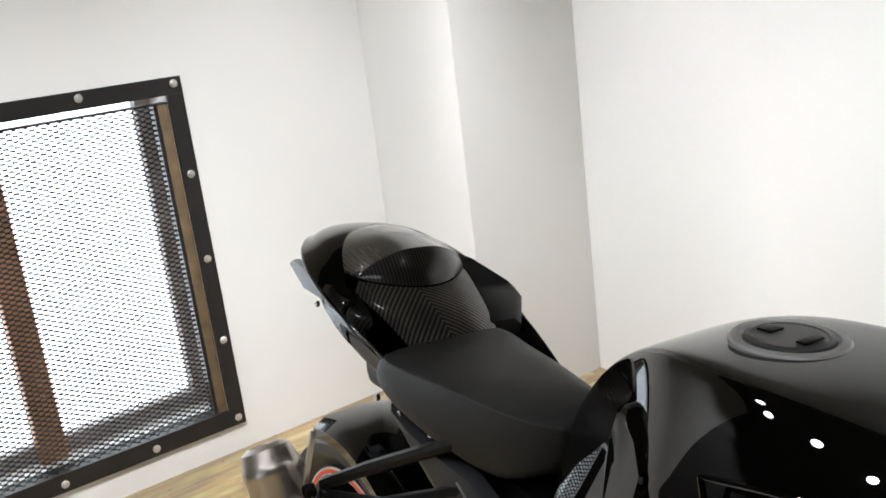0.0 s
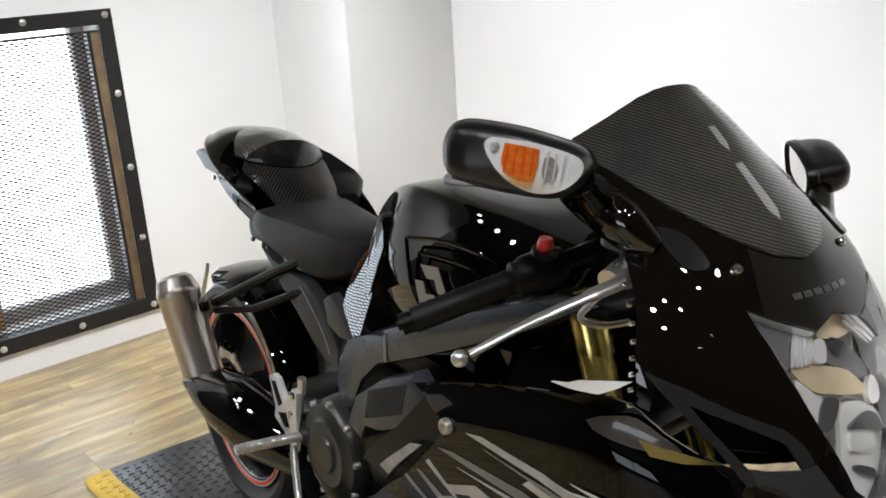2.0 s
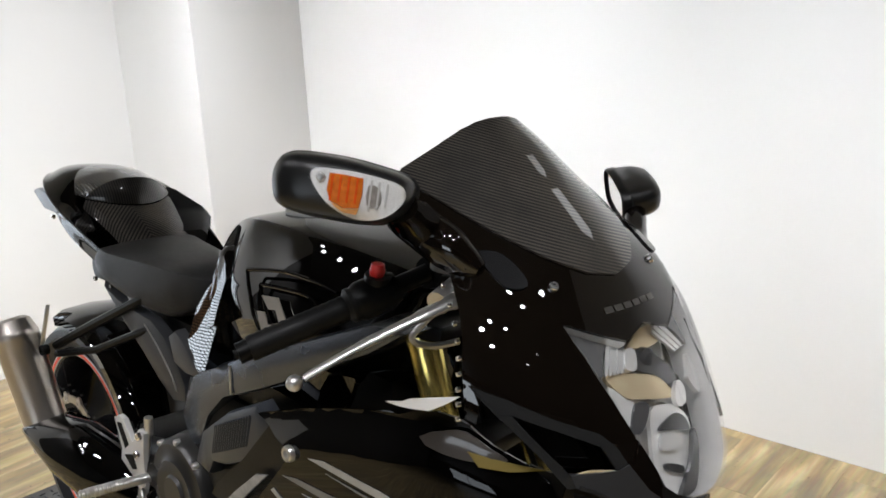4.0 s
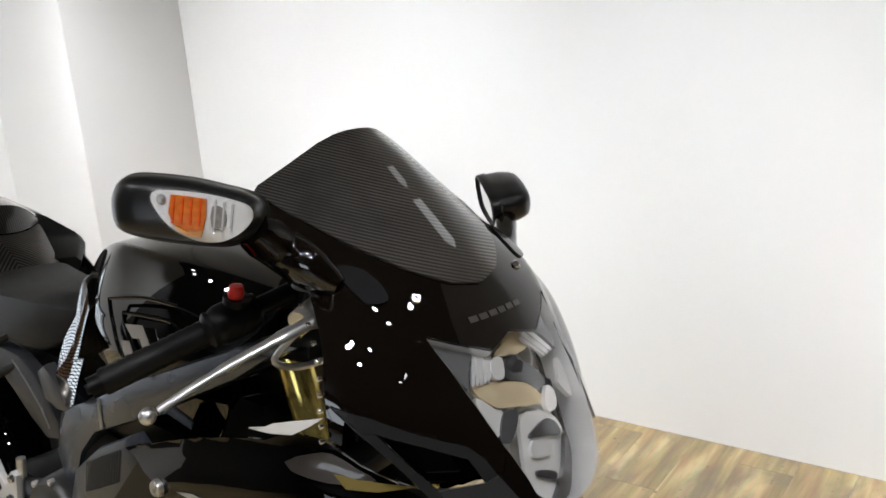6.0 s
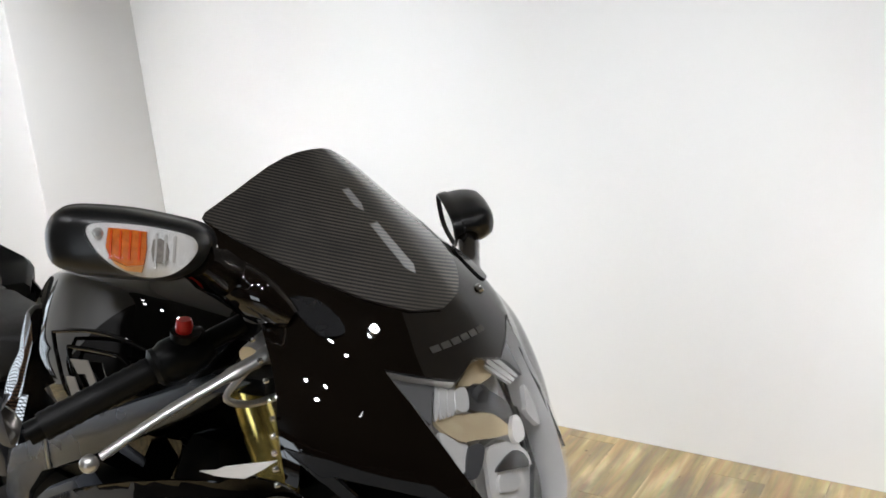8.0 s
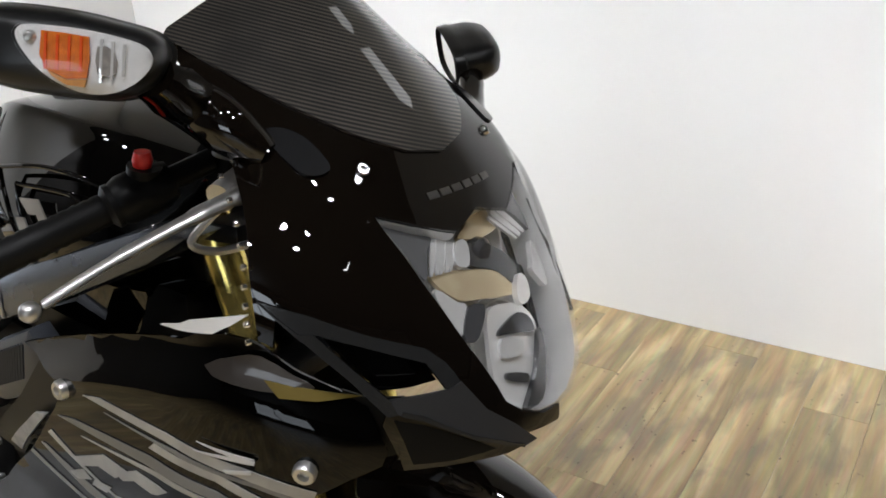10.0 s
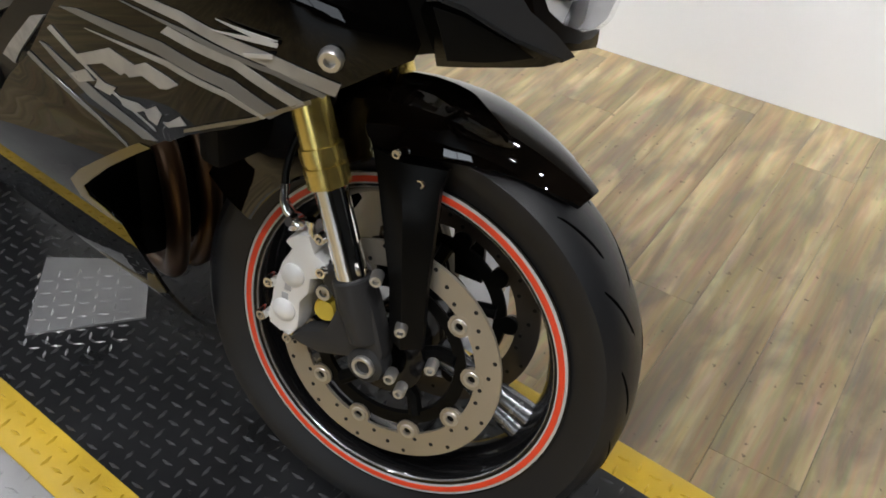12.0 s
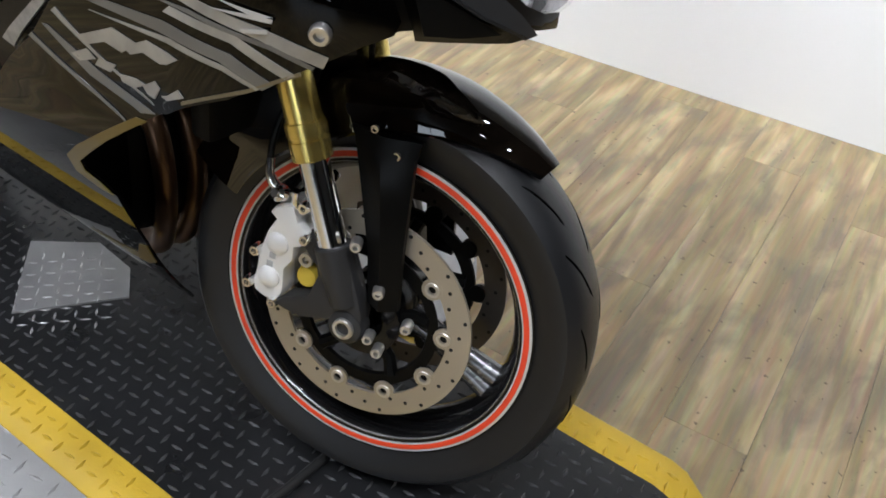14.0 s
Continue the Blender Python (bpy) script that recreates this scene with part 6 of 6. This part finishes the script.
    tube(bm, [mir(q) for q in curve([(-0.085, -0.160, 0.928), (-0.095, -0.190, 0.900), (-0.085, -0.170, 0.887), (-0.075, -0.135, 0.887)], 6)], 0.004, 8)
    steered("cable_loop", bm, ALLOY)

# -- mirrors
for s in (1, -1):
    OUT = Vector((-0.1515, -0.304, 1.080)) if s > 0 else Vector((-0.160, -0.300, 1.010))
    along = Vector((0.749, 0.652, -0.126)).normalized()
    fwd = along.cross(Vector((0, 0, 1))).normalized()
    upv = (Vector((0, 0, 1)) - 0.16 * fwd)
    upv = (upv - along * upv.dot(along)).normalized()
    fwd = along.cross(upv).normalized()
    def mp(a, f, u):
        q = OUT + along * a + fwd * f + upv * u
        return Vector((q.x, q.y * s, q.z))
    POD = [(-0.024, 0.002), (-0.022, 0.020), (-0.013, 0.031), (0.006, 0.036), (0.050, 0.036), (0.085, 0.032), (0.112, 0.027), (0.124, 0.018), (0.126, 0.006), (0.120, -0.010), (0.106, -0.022), (0.085, -0.029), (0.048, -0.030), (0.010, -0.028), (-0.016, -0.020)]
    mid_a, mid_u = 0.056, 0.007
    if s < 0:
        POD = [(mid_a + (a - mid_a) * 0.82, mid_u + (u - mid_u) * 0.86) for a, u in POD]

    def ringed(scale, f):
        return [mp(mid_a + (q.x - mid_a) * scale, f, mid_u + (q.y - mid_u) * scale) for q in curve([(a, u, 0) for a, u in POD], 3, True)]
    bm = bmesh.new()
    rings(bm, [ringed(k, f) for k, f in ((0.90, -0.022), (0.95, -0.027), (1.02, -0.025), (1.05, -0.014), (1.0, -0.011), (1.0, 0.004), (0.975, 0.012), (0.90, 0.022), (0.80, 0.029), (0.60, 0.0335), (0.3, 0.036))])
    mirror = part("mirror", bm, PODPL, bike, "black mirror with built-in orange turn signal")
    # glass faces back
    bm = bmesh.new()
    bm.faces.new([bm.verts.new(q) for q in ringed(0.89, -0.0235)])
    part("mirror_glass", bm, MIRROR, mirror)
    # signal: D-shaped lens over an orange insert on the front face
    D = [(0.022, 0.014), (0.026, 0.0215), (0.040, 0.0235), (0.070, 0.0235), (0.098, 0.0205), (0.114, 0.016), (0.119, 0.008), (0.117, -0.002), (0.108, -0.013), (0.094, -0.021), (0.076, -0.024), (0.058, -0.020), (0.042, -0.011), (0.029, 0.002)]

    def bowl(a, u):
        r = max(abs(a - mid_a) / 0.068, abs(u - mid_u) / 0.036)
        return float(np.interp(r, [0.3, 0.6, 0.8, 0.9, 0.965, 1.0], [0.036, 0.0345, 0.031, 0.027, 0.020, 0.013]))

    def shell(outline, lift, thick, n):
        surf = lambda th, z: mp(th / 1000, bowl(th / 1000, z), z)
        nrm = lambda th, z: Vector((fwd.x, fwd.y * s, fwd.z))
        return skin([(a * 1000, u) for a, u in outline], lift, thick, False, (6.0, 0.006), surf, nrm, n)
    if s > 0:
        part("signal_lens", shell(D, 0.0085, 0.0015, 3), LENS, mirror, "clear turn-signal lens").visible_shadow = False
        part("signal_back", shell(D, 0.0015, 0.003, 3), plain("signal_chrome", (0.90, 0.90, 0.90), 0.2, 0.0, vary=0.3, patch=170), mirror)
        part("signal_insert", shell([(0.042, 0.0195), (0.058, 0.0195), (0.076, 0.0185), (0.077, 0.002), (0.075, -0.012), (0.060, -0.014), (0.046, -0.008), (0.041, 0.002)], 0.0045, 0.003, 1), ORANGE, mirror, "orange turn-signal insert")
        for k in range(4):
            part("insert_rib", shell([(0.0445 + k * 0.0085, 0.018), (0.0465 + k * 0.0085, 0.018), (0.0465 + k * 0.0085, -0.008), (0.0445 + k * 0.0085, -0.008)], 0.0056, 0.002, 1), DEEPORANGE, mirror)
        part("insert_foot", shell([(0.046, -0.0085), (0.060, -0.0145), (0.075, -0.0125), (0.073, -0.019), (0.060, -0.0185), (0.050, -0.013)], 0.0042, 0.003, 1), PALEORANGE, mirror)
        for k in range(3):
            part("reflector_step", shell([(0.084 + k * 0.008, 0.018 - k * 0.001), (0.086 + k * 0.008, 0.018 - k * 0.001), (0.086 + k * 0.008, -0.014 + k * 0.003), (0.084 + k * 0.008, -0.014 + k * 0.003)], 0.0042, 0.002, 1), BRIGHT, mirror)
        part("signal_bulb", shell([(0.082, 0.012), (0.094, 0.010), (0.096, -0.006), (0.083, -0.008)], 0.0038, 0.002, 2), plain("smoky_bulb", (0.40, 0.37, 0.34), 0.2, 0.3, vary=0.5, patch=200), mirror)
        bm = lathe(bmesh.new(), [(0, 0.004), (0.0035, 0.003), (0.005, 0)], mp(0.033, bowl(0.033, 0.014) + 0.002, 0.014), (fwd.x, fwd.y * s, fwd.z), 14)
        part("signal_stud", bm, ALLOY, mirror)
    # arm to the nose
    bm = bmesh.new()
    q0, q1, q2 = mp(0.108, -0.006, -0.006), hull(64, 1.012) + Vector((0, -0.012, 0.010)), hull(50, 0.985) - hull_normal(50, 0.985) * 0.006
    if s < 0:
        q0, q1, q2 = Vector((-0.105, 0.250, 1.000)), Vector((-0.062, 0.195, 0.978)), Vector((0.012, 0.095, 0.945))
    tube(bm, curve([q0, q1, q1.lerp(q2, 0.5), q2], 5), [0.024] * 3 + [0.029] * 7 + [0.028, 0.026, 0.023, 0.020, 0.017, 0.014] if s > 0 else [0.015] * 5 + [0.014] * 4 + [0.016, 0.018, 0.020, 0.022, 0.022, 0.022, 0.020], 12, True, 0.8)
    part("mirror_arm", bm, NOSE, mirror)

# ---- floor boards, last in the file ----
def boards():
    """Boards near the machine are parts of their own, the rest of the room's boards are joined."""
    wide, made = 0.152, {}
    rnd = random.Random(5)
    rest = bmesh.new()
    y = Y0
    while y < WY:
        w = min(wide, WY - y)
        x = X0 - rnd.random() * 0.6
        while x < WX:
            x1 = min(x + rnd.choice((0.9, 1.2, 1.2, 1.5)), WX)
            if x1 > -0.9 and y > -1.3:
                key = (round(x1 - x, 3), round(w, 3))
                if key not in made:
                    bm = box(bmesh.new(), (0, 0, -0.012), (x1 - x - 0.0006, w - 0.0006, 0), 0.0006)
                    ob = part("plank", bm, FLOORWOOD, floor, smooth=False)
                    made[key] = ob.data
                else:
                    ob = new("plank", made[key])
                    ob.parent = floor
                ob.location = (x, y, 0)
            else:
                v = [rest.verts.new(q) for q in ((x, y, 0), (x1 - 0.001, y, 0), (x1 - 0.001, y + w - 0.001, 0), (x, y + w - 0.001, 0), (x, y, -0.011), (x1 - 0.001, y, -0.011), (x1 - 0.001, y + w - 0.001, -0.011), (x, y + w - 0.001, -0.011))]
                for idx in ((0, 1, 2, 3), (0, 4, 5, 1), (1, 5, 6, 2), (2, 6, 7, 3), (3, 7, 4, 0)):
                    rest.faces.new([v[i] for i in idx])
            x = x1
        y += w
    part("plank_field", rest, FLOORWOOD, floor, smooth=False)["kind"] = "stuff"


boards()
